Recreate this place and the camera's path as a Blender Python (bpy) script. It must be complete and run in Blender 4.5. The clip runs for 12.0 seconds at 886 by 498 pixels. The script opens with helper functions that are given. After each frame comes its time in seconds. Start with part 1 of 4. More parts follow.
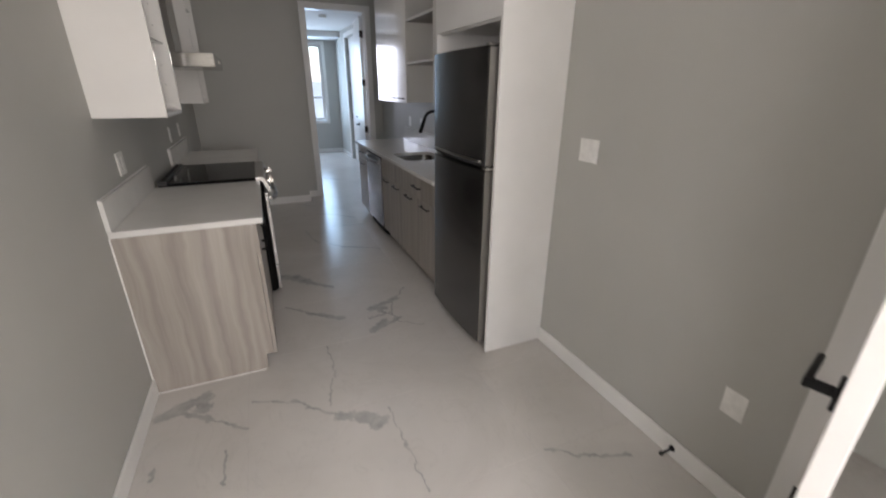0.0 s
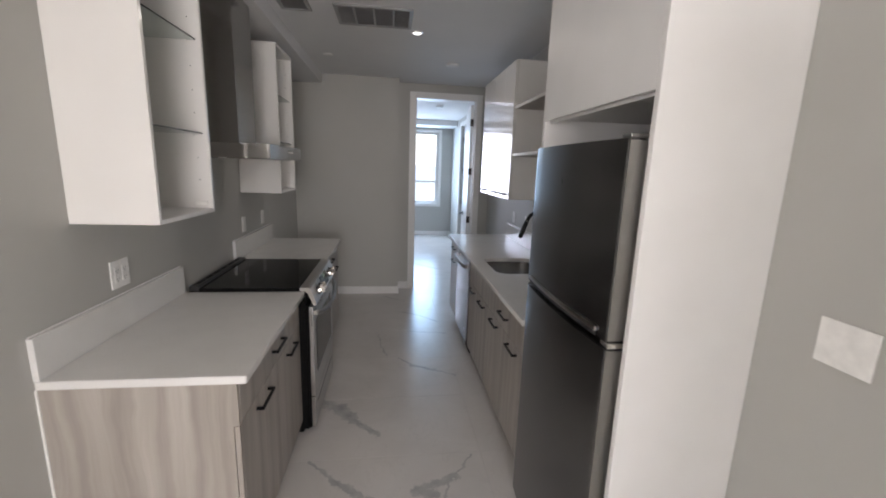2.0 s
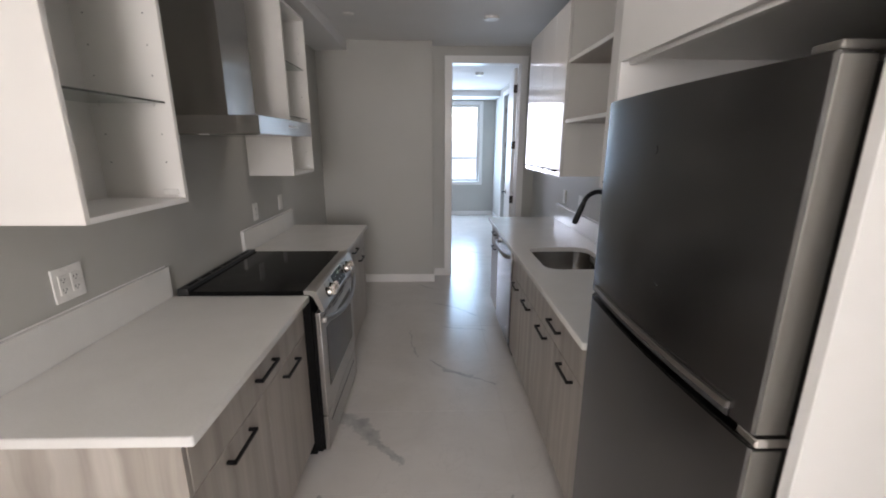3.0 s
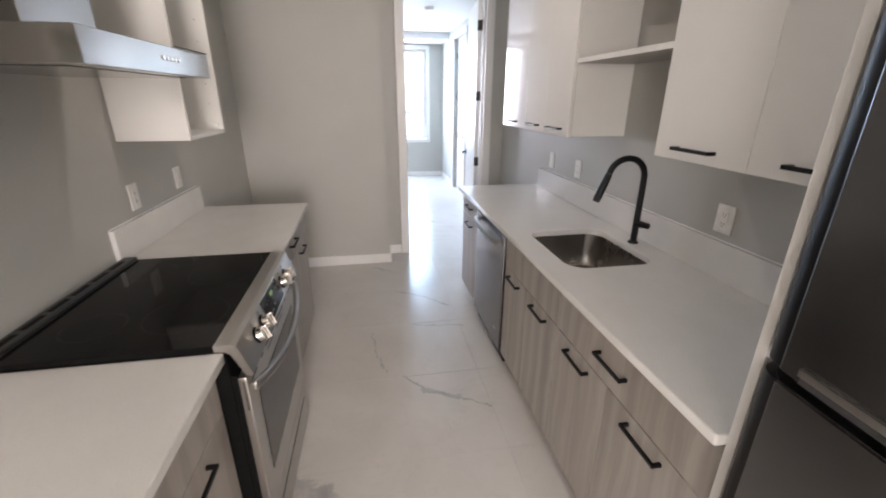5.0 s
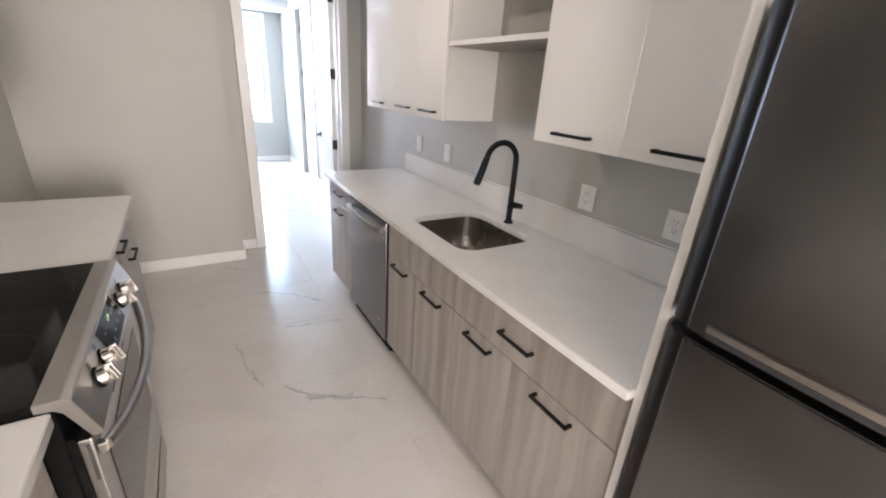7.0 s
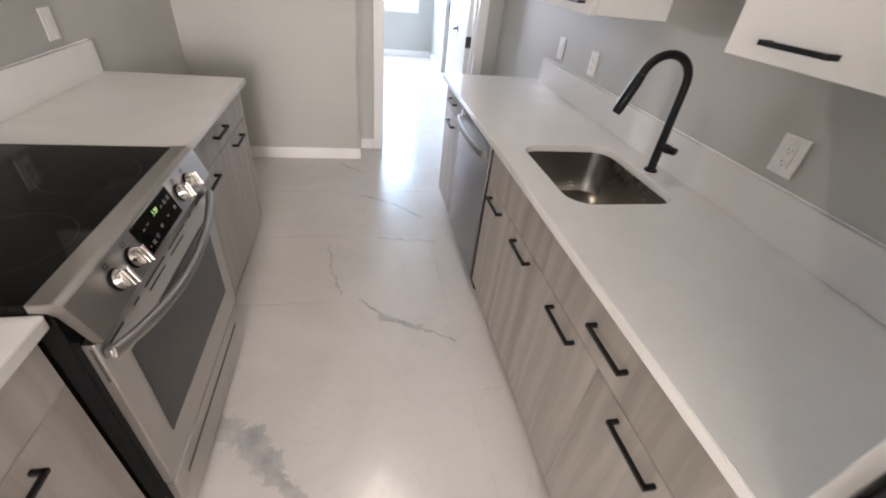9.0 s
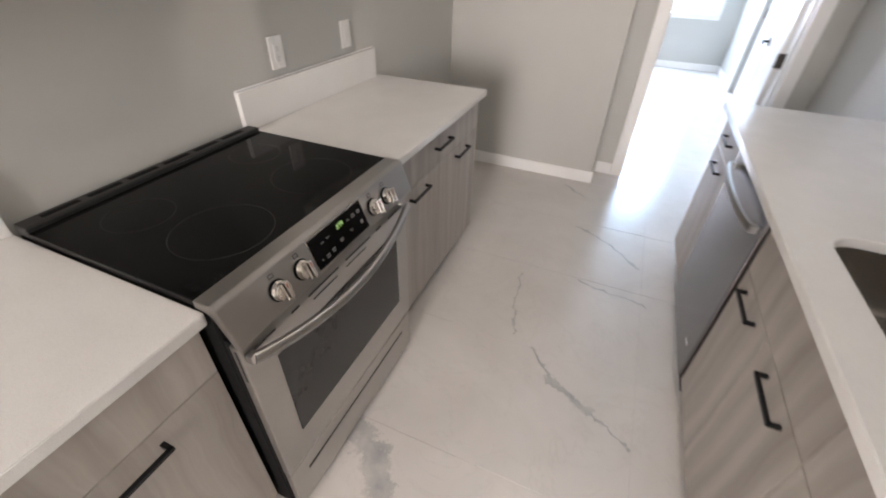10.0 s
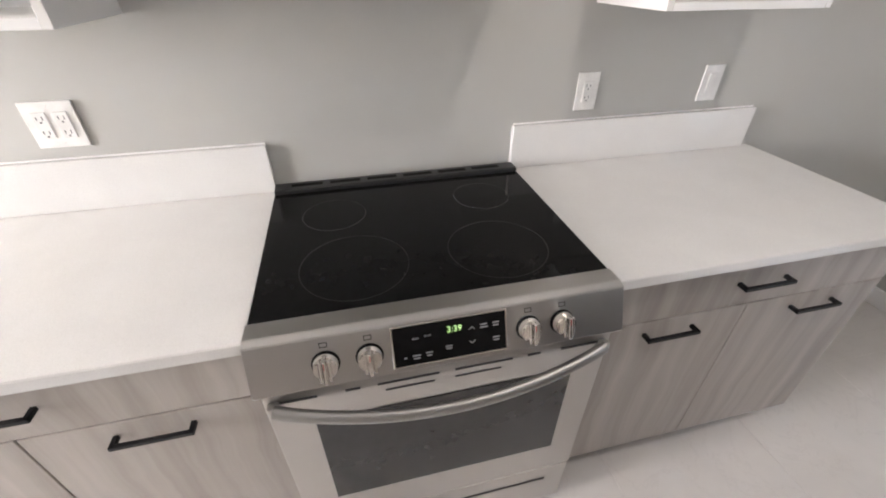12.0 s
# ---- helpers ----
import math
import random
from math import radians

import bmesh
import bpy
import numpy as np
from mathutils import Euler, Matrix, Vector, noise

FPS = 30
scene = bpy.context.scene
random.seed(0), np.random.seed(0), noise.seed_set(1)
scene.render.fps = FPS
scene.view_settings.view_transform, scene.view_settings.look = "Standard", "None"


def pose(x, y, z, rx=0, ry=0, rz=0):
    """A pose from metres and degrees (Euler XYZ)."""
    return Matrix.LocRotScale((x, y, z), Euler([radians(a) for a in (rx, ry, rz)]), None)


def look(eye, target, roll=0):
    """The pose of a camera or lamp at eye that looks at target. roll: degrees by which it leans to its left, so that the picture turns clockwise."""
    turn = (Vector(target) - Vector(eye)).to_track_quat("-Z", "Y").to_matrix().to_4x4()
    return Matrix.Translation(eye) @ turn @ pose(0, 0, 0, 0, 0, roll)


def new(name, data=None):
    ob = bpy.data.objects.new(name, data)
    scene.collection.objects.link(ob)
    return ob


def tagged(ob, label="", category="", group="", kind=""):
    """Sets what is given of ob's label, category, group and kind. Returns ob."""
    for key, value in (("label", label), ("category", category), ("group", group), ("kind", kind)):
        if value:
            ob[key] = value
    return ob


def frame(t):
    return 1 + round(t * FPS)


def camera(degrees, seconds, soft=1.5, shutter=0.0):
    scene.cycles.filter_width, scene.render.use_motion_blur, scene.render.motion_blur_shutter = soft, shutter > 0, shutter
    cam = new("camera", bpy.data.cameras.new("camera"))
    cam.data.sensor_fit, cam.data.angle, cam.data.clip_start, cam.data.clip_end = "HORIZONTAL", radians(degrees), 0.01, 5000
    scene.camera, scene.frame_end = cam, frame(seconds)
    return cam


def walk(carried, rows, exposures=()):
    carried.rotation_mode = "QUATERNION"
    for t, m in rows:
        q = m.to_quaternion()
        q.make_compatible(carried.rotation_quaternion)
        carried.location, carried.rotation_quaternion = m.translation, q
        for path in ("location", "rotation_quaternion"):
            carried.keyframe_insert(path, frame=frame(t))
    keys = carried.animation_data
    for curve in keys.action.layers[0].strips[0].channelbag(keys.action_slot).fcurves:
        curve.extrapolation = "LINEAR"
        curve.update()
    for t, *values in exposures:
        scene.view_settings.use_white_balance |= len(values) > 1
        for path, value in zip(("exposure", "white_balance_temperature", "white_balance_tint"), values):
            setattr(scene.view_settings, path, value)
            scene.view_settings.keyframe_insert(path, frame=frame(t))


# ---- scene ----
cam = camera(94.7, 12.0, soft=1.9, shutter=0.3)
PATH = [
    (0, (0.707, 0.338, 1.539), (1.449, 2.044, 0.804), 0.4),
    (0.5, (0.751, 0.513, 1.609), (1.375, 2.333, 1.065), -0.1),
    (1, (0.933, 0.692, 1.603), (1.363, 2.583, 1.113), -0.6),
    (1.5, (1.094, 0.916, 1.607), (1.294, 2.831, 1.063), 0.1),
    (2, (1.141, 1.188, 1.635), (1.397, 3.133, 1.246), 1.9),
    (2.5, (1.203, 1.425, 1.62), (1.293, 3.369, 1.158), 0.2),
    (2.7, (1.254, 1.535, 1.617), (1.292, 3.476, 1.139), 0.4),
    (4.3, (1.151, 2.181, 1.587), (1.277, 4.076, 0.958), -2.7),
    (4.5, (1.126, 2.281, 1.597), (1.29, 4.164, 0.942), -1.9),
    (5, (1.091, 2.449, 1.59), (1.417, 4.294, 0.892), 0.2),
    (5.5, (0.955, 2.621, 1.59), (1.647, 4.381, 0.938), 1.5),
    (6, (0.892, 2.704, 1.587), (1.657, 4.482, 1.083), 0.4),
    (6.5, (0.89, 2.679, 1.561), (1.887, 4.199, 0.727), 4.6),
    (7, (0.97, 2.591, 1.567), (1.955, 4.165, 0.824), 3.9),
    (7.2, (0.998, 2.551, 1.562), (1.889, 4.157, 0.769), 4.0),
    (8.8, (1.215, 2.801, 1.523), (1.656, 4.442, 0.468), 8.2),
    (9, (1.231, 2.856, 1.513), (1.622, 4.445, 0.363), 6.4),
    (9.5, (1.261, 3.008, 1.513), (1.157, 4.644, 0.366), 2.3),
    (10, (1.301, 3.17, 1.51), (0.689, 4.653, 0.315), 1.7),
    (10.5, (1.232, 3.368, 1.48), (0.341, 4.723, 0.31), 3.6),
    (11, (1.165, 3.521, 1.48), (0.066, 4.667, 0.264), 4.7),
    (11.5, (1.21, 3.667, 1.487), (-0.308, 4.273, 0.334), 0.4),
    (12, (1.245, 3.746, 1.487), (-0.354, 4.13, 0.349), 0.1),
]
walk(cam, [(t, look(eye, target, roll)) for t, eye, target, roll in PATH], [(0, 2.2, 6450, 11), (1.0, 2.40, 6400, 11), (1.5, 2.55, 6350, 12), (2.7, 2.75, 6400, 12), (4.3, 3.45, 6700, 13), (5.5, 3.85, 6750, 14), (7, 4.08, 6720, 14), (9.5, 4.10, 6650, 13), (11, 4.36, 6650, 14), (12, 4.62, 6270, 13)])

# ---- light and exposure ----
world = bpy.data.worlds.new("sky")
scene.world = world
world.use_nodes = True
wn = world.node_tree
sky = wn.nodes.new("ShaderNodeTexSky")
sky.sky_type = "NISHITA"
sky.sun_disc = False
sky.sun_elevation = radians(50)
sky.sun_rotation = radians(100)
bg = wn.nodes["Background"]
bg.inputs["Strength"].default_value = 0.14
wn.links.new(sky.outputs[0], bg.inputs[0])

sun_data = bpy.data.lights.new("sun", "SUN")
sun_data.energy, sun_data.angle, sun_data.color = 4.0, radians(0.6), (1.0, 0.95, 0.88)
sun = new("sun", sun_data)
sun.matrix_world = look((-9, -4.5, 10), (0, 0, 0))


def window_light(name, eye, target, w, h, power, color):
    d = bpy.data.lights.new(name, "AREA")
    d.shape, d.size, d.size_y, d.energy, d.color = "RECTANGLE", w, h, power, color
    d.use_shadow = True
    ob = new(name, d)
    ob.matrix_world = look(eye, target)
    return ob


window_light("window_light_back", (1.40, -2.10, 1.60), (1.40, 2, 1.35), 1.25, 1.7, 17, (1.0, 0.915, 0.88))
# fill lamp for the right-hand side; its window and bay are unseen additions
window_light("fill_light_west", (-1.45, -2.10, 1.60), (-1.45, 2, 1.35), 2.0, 1.7, 14, (1.0, 0.915, 0.88))
window_light("window_light_far", (1.76, 11.10, 1.6), (1.76, 7, 1.3), 1.05, 1.75, 7.5, (0.48, 0.72, 1.0))
lamp = bpy.data.lights.new("downlight_lamp", "AREA")
lamp.shape, lamp.size, lamp.energy, lamp.color = "DISK", 0.09, 0.5, (1.0, 0.90, 0.80)
new("downlight_lamp", lamp).matrix_world = pose(1.336, 4.643, 2.652)
window_light("window_light_side", (0.53, 11.10, 1.6), (0.70, 7, 1.3), 0.75, 1.75, 8.5, (0.82, 0.84, 1.0))

# ---- materials ----


class Nodes:
    def __init__(self, name, rough=0.5, metal=0.0):
        self.m = bpy.data.materials.new(name)
        self.m.use_nodes = True
        self.t = self.m.node_tree
        self.b = self.t.nodes["Principled BSDF"]
        self.b.inputs["Roughness"].default_value = rough
        self.b.inputs["Metallic"].default_value = metal

    def n(self, kind, **kw):
        node = self.t.nodes.new("ShaderNode" + kind)
        for k, v in kw.items():
            if k in ("operation", "data_type", "blend_type", "noise_dimensions", "feature", "interpolation_type", "wave_type", "bands_direction"):
                setattr(node, k, v)
            else:
                node.inputs[k.replace("_", " ")].default_value = v
        return node

    def l(self, a, b):
        self.t.links.new(a, b)
        return b

    def coords(self, scale=(1, 1, 1), world_space=False):
        c = self.n("TexCoord")
        mp = self.n("Mapping")
        mp.inputs["Scale"].default_value = scale
        if world_space:
            g = self.n("NewGeometry")
            self.l(g.outputs["Position"], mp.inputs[0])
        else:
            self.l(c.outputs["Object"], mp.inputs[0])
        return mp.outputs[0]

    def noise(self, co, scale, detail=3.0, rough=0.55, distortion=0.0):
        t = self.n("TexNoise", Scale=scale, Detail=detail, Roughness=rough, Distortion=distortion)
        self.l(co, t.inputs["Vector"])
        return t.outputs[0]

    def ramp(self, fac, stops):
        r = self.n("ValToRGB")
        e = r.color_ramp.elements
        while len(e) < len(stops):
            e.new(0.5)
        for el, (p, c) in zip(e, stops):
            el.position = p
            el.color = (*c, 1) if len(c) == 3 else c
        self.l(fac, r.inputs[0])
        return r.outputs[0]

    def math(self, op, a, b=0.0, c=None):
        m = self.n("Math", operation=op)
        for i, v in enumerate((a, b) if c is None else (a, b, c)):
            if isinstance(v, (int, float)):
                m.inputs[i].default_value = v
            else:
                self.l(v, m.inputs[i])
        return m.outputs[0]

    def bump(self, h, strength=0.1, distance=0.002):
        b = self.n("Bump", Strength=strength, Distance=distance)
        self.l(h, b.inputs["Height"])
        self.l(b.outputs[0], self.b.inputs["Normal"])

    def color(self, c):
        self.l(c, self.b.inputs["Base Color"])

    def rough(self, fac, lo, hi):
        m = self.n("MapRange")
        m.inputs["To Min"].default_value, m.inputs["To Max"].default_value = lo, hi
        self.l(fac, m.inputs[0])
        self.l(m.outputs[0], self.b.inputs["Roughness"])


def paint(name, a, b, rough=0.6, relief=0.25, scale=1.3):
    k = Nodes(name, rough)
    co = k.coords(world_space=True)
    k.color(k.ramp(k.noise(co, scale, 4), [(0.3, a), (0.7, b)]))
    fine = k.noise(co, 260, 3)
    k.bump(fine, relief, 0.0006)
    k.rough(k.noise(co, 3, 4), rough - 0.07, rough + 0.07)
    return k.m


WALL = paint("greige_wall_paint", (0.439, 0.435, 0.406), (0.469, 0.464, 0.434), 0.55)
CEIL = paint("ceiling_paint", (0.70, 0.70, 0.69), (0.75, 0.745, 0.735), 0.8)
TRIM = paint("white_trim_paint", (0.76, 0.75, 0.73), (0.82, 0.81, 0.79), 0.35, 0.1, 2)


def gloss_white():
    k = Nodes("gloss_white_laminate", 0.16)
    co = k.coords(world_space=True)
    k.color(k.ramp(k.noise(co, 2, 3), [(0.3, (0.76, 0.745, 0.715)), (0.7, (0.80, 0.785, 0.755))]))
    k.rough(k.noise(co, 5, 4), 0.07, 0.13)
    k.bump(k.noise(co, 14, 2), 0.05, 0.0006)
    return k.m


GLOSS = gloss_white()


def melamine():
    k = Nodes("white_melamine", 0.4)
    co = k.coords(world_space=True)
    k.color(k.ramp(k.noise(co, 3, 3), [(0.3, (0.75, 0.74, 0.72)), (0.7, (0.80, 0.79, 0.77))]))
    k.bump(k.noise(co, 300, 2), 0.15, 0.0003)
    return k.m


MELA = melamine()
TAUPE = paint("taupe_shelf_board", (0.30, 0.275, 0.25), (0.34, 0.31, 0.285), 0.5, 0.1, 5)


def wood():
    k = Nodes("grey_beige_woodgrain_laminate", 0.42)
    g = k.n("NewGeometry")
    sep = k.n("SeparateXYZ")
    k.l(g.outputs["Position"], sep.inputs[0])
    info = k.n("ObjectInfo")
    along = k.math("ADD", sep.outputs[0], sep.outputs[1])
    along = k.math("ADD", along, k.math("MULTIPLY", info.outputs["Random"], 0.9))
    warp = k.n("CombineXYZ")
    k.l(k.math("MULTIPLY", sep.outputs[2], 1.7), warp.inputs[2])
    k.l(k.math("MULTIPLY", along, 3.0), warp.inputs[0])
    w = k.noise(warp.outputs[0], 1.6, 3)
    shifted = k.math("ADD", along, k.math("MULTIPLY", w, 0.085))
    cv = k.n("CombineXYZ")
    k.l(shifted, cv.inputs[0])
    k.l(k.math("MULTIPLY", sep.outputs[2], 0.035), cv.inputs[2])
    bands = k.noise(cv.outputs[0], 15, 3, 0.55)
    cf = k.n("CombineXYZ")
    k.l(shifted, cf.inputs[0])
    k.l(k.math("MULTIPLY", sep.outputs[2], 0.02), cf.inputs[2])
    fine = k.noise(cf.outputs[0], 210, 3, 0.6)
    mixed = k.math("ADD", k.math("MULTIPLY", bands, 0.9), k.math("MULTIPLY", fine, 0.1))
    k.color(k.ramp(mixed, [(0.34, (0.275, 0.245, 0.216)), (0.44, (0.328, 0.295, 0.261)), (0.50, (0.358, 0.325, 0.289)), (0.56, (0.384, 0.350, 0.313)), (0.66, (0.432, 0.395, 0.355))]))
    k.bump(fine, 0.2, 0.0004)
    k.rough(bands, 0.36, 0.5)
    return k.m


WOOD = wood()


def quartz():
    k = Nodes("white_quartz", 0.2)
    co = k.coords(world_space=True)
    speck = k.noise(co, 420, 2, 0.7)
    cloud = k.noise(co, 7, 4)
    a = k.ramp(speck, [(0.28, (0.65, 0.64, 0.615)), (0.42, (0.70, 0.69, 0.665)), (0.7, (0.75, 0.74, 0.715))])
    mix = k.n("MixRGB", blend_type="MULTIPLY", Fac=1.0)
    k.l(a, mix.inputs[1])
    k.l(k.ramp(cloud, [(0.3, (0.95, 0.95, 0.95)), (0.7, (1, 1, 1))]), mix.inputs[2])
    k.color(mix.outputs[0])
    k.rough(cloud, 0.14, 0.24)
    return k.m


QUARTZ = quartz()


def steel(name, base, rough, axis="y", spread=0.08):
    k = Nodes(name, rough, 1.0)
    s = {"x": (1.5, 160, 160), "y": (160, 1.5, 160), "z": (160, 160, 1.5)}[axis]
    co = k.coords(s, world_space=True)
    brush = k.noise(co, 1.0, 2)
    smear = k.noise(k.coords(world_space=True), 5, 3)
    both = k.math("ADD", k.math("MULTIPLY", brush, 0.15), k.math("MULTIPLY", smear, 0.85))
    lo, hi = tuple(c * 0.98 for c in base), tuple(min(1, c * 1.02) for c in base)
    k.color(k.ramp(both, [(0.3, lo), (0.7, hi)]))
    k.rough(both, rough - spread * 0.2, rough + spread * 0.2)
    return k.m


STEEL = steel("brushed_stainless_steel", (0.47, 0.455, 0.435), 0.30)
HANDLE_STEEL = steel("satin_handle_steel", (0.33, 0.32, 0.305), 0.42)
STEEL_V = steel("brushed_stainless_upright", (0.36, 0.35, 0.34), 0.30, "z", 0.03)
BOWL = steel("satin_sink_steel", (0.40, 0.373, 0.345), 0.27, "x")
CHROME = steel("polished_knob_steel", (0.80, 0.77, 0.73), 0.17, "z", 0.04)
FRIDGE = steel("dark_stainless_steel", (0.185, 0.182, 0.182), 0.26, "z", 0.03)
# door steel darkened so that the edge's dark reflection is in its colour
DARKENED_EDGE = steel("steel_edge_darkened", (0.034, 0.031, 0.030), 0.46, "z", 0.03)
FRIDGE_SIDE = steel("grey_fridge_side", (0.36, 0.35, 0.33), 0.42, "z", 0.05)
HOOD = steel("smooth_hood_steel", (0.45, 0.435, 0.415), 0.17, "y", 0.03)
DWSTEEL = steel("dark_brushed_dishwasher_steel", (0.21, 0.205, 0.212), 0.22, "z", 0.03)
HINGE = steel("dark_bronze_hinge", (0.05, 0.044, 0.04), 0.4, "z")


def plain(name, color, rough, metal=0.0, scale=30, relief=0.1):
    k = Nodes(name, rough, metal)
    co = k.coords(world_space=True)
    hi = tuple(min(1, c * 1.15 + 0.002) for c in color)
    k.color(k.ramp(k.noise(co, scale, 3), [(0.3, color), (0.7, hi)]))
    wear = 0.05 if relief else 0.012
    k.rough(k.noise(co, 9, 4), max(0.02, rough - wear), rough + wear)
    if relief:
        k.bump(k.noise(co, scale * 10, 2), relief, 0.0003)
    return k.m


BLACK = plain("matt_black_metal", (0.008, 0.008, 0.009), 0.4)
BLACK.node_tree.nodes["Principled BSDF"].inputs["Specular IOR Level"].default_value = 0.2
BLACKSIDE = plain("black_enamel", (0.005, 0.005, 0.005), 0.6)
BLACKSIDE.node_tree.nodes["Principled BSDF"].inputs["Specular IOR Level"].default_value = 0.07
BLACKGLASS = plain("black_ceramic_glass", (0.005, 0.005, 0.005), 0.07, relief=0)
BLACKGLASS.node_tree.nodes["Principled BSDF"].inputs["Specular IOR Level"].default_value = 0.09
OVENGLASS = plain("smoked_oven_glass", (0.026, 0.025, 0.024), 0.12, relief=0)
OVENGLASS.node_tree.nodes["Principled BSDF"].inputs["Specular IOR Level"].default_value = 0.35
VENTBAR = plain("black_vent_bar", (0.012, 0.012, 0.012), 0.42)
RINGMARK = plain("burner_ring_print", (0.036, 0.035, 0.034), 0.2, relief=0)
PLATE = plain("white_plastic_plate", (0.74, 0.73, 0.70), 0.3)
SLOT = plain("dark_slot", (0.03, 0.03, 0.03), 0.5)
DARKGAP = plain("dark_gap", (0.05, 0.045, 0.04), 0.6)
GRILLE = plain("painted_metal_grille", (0.30, 0.30, 0.295), 0.45)
REDMARK = plain("red_pointer_paint", (0.30, 0.03, 0.025), 0.4, relief=0)
PRINT = plain("pale_key_print", (0.22, 0.22, 0.22), 0.4, relief=0)
CAULK = plain("white_caulk", (0.8, 0.79, 0.77), 0.4)
RUBBER = plain("black_rubber", (0.02, 0.02, 0.02), 0.7)
GROUT = plain("pale_grout", (0.49, 0.465, 0.44), 0.7)


def emitting(name, color, strength):
    k = Nodes(name, 0.5)
    k.b.inputs["Base Color"].default_value = (0.6, 0.6, 0.6, 1)
    k.b.inputs["Emission Color"].default_value = (*color, 1)
    k.b.inputs["Emission Strength"].default_value = strength
    return k.m


LED = emitting("green_led", (0.40, 1.0, 0.04), 0.045)
LAMP_ON = emitting("downlight_glow", (1.0, 0.97, 0.92), 0.35)


def glass(name, tint, rough=0.02):
    k = Nodes(name, rough)
    k.b.inputs["Base Color"].default_value = (*tint, 1)
    k.b.inputs["Transmission Weight"].default_value = 1.0
    k.b.inputs["IOR"].default_value = 1.45
    return k.m


SHELFGLASS = glass("clear_shelf_glass", (0.80, 0.88, 0.86))
PANE = glass("window_glass", (0.98, 0.99, 0.98))

# veins of the tiles: broken lines along the floor with a width in metres
VEINS = [
    (0.03, 2.35, 0.15, 2.33, 0.018), (0.15, 2.33, 0.27, 2.25, 0.022), (0.27, 2.25, 0.45, 2.10, 0.009), (0.05, 2.34, 0.15, 2.38, 0.042), (0.15, 2.39, 0.24, 2.42, 0.052), (0.20, 2.40, 0.25, 2.33, 0.045),
    (0.47, 2.29, 0.66, 2.22, 0.007), (0.66, 2.22, 0.80, 2.07, 0.009), (0.80, 2.07, 0.96, 1.97, 0.014), (0.88, 2.01, 0.98, 1.97, 0.040), (0.97, 1.96, 1.05, 1.89, 0.055),
    (1.12, 1.97, 1.125, 1.775, 0.005), (1.125, 1.775, 1.13, 1.45, 0.004), (1.70, 1.43, 1.81, 1.36, 0.007), (1.81, 1.36, 2.04, 1.265, 0.010),
    (0.365, 1.80, 0.364, 2.0, 0.007), (0.073, 1.94, 0.086, 2.02, 0.006),
    (0.70, 3.26, 0.87, 3.09, 0.014), (0.87, 3.09, 1.06, 2.955, 0.026), (0.91, 2.64, 0.915, 2.38, 0.0045), (0.915, 2.38, 0.83, 2.10, 0.004),
    (1.625, 3.25, 1.48, 3.07, 0.008), (1.50, 3.09, 1.30, 3.02, 0.030), (1.28, 3.00, 1.38, 2.97, 0.034), (1.24, 2.88, 1.40, 2.90, 0.012), (1.24, 2.72, 1.34, 2.80, 0.034), (1.46, 3.06, 1.40, 2.86, 0.010), (1.30, 3.02, 1.36, 2.91, 0.014), (1.36, 2.91, 1.44, 2.81, 0.008), (1.44, 2.81, 1.22, 2.69, 0.024), (1.40, 2.79, 1.56, 2.65, 0.006),
    (0.66, 3.84, 0.80, 3.78, 0.065), (0.80, 3.77, 0.90, 3.66, 0.058), (0.90, 3.66, 1.06, 3.48, 0.030),
    (1.22, 4.50, 1.38, 4.33, 0.011), (1.33, 4.37, 1.50, 4.275, 0.024), (1.50, 4.275, 1.67, 4.185, 0.006),
    (1.03, 5.03, 1.07, 4.74, 0.004), (1.07, 4.74, 1.115, 4.55, 0.005), (1.25, 5.67, 1.45, 5.56, 0.009), (1.45, 5.56, 1.65, 5.36, 0.011), (1.065, 6.25, 1.24, 6.11, 0.008),
    (1.34, 5.10, 1.70, 5.02, 0.007), (1.42, 8.2, 1.9, 7.7, 0.02), (1.2, 9.6, 1.5, 9.0, 0.012),
]


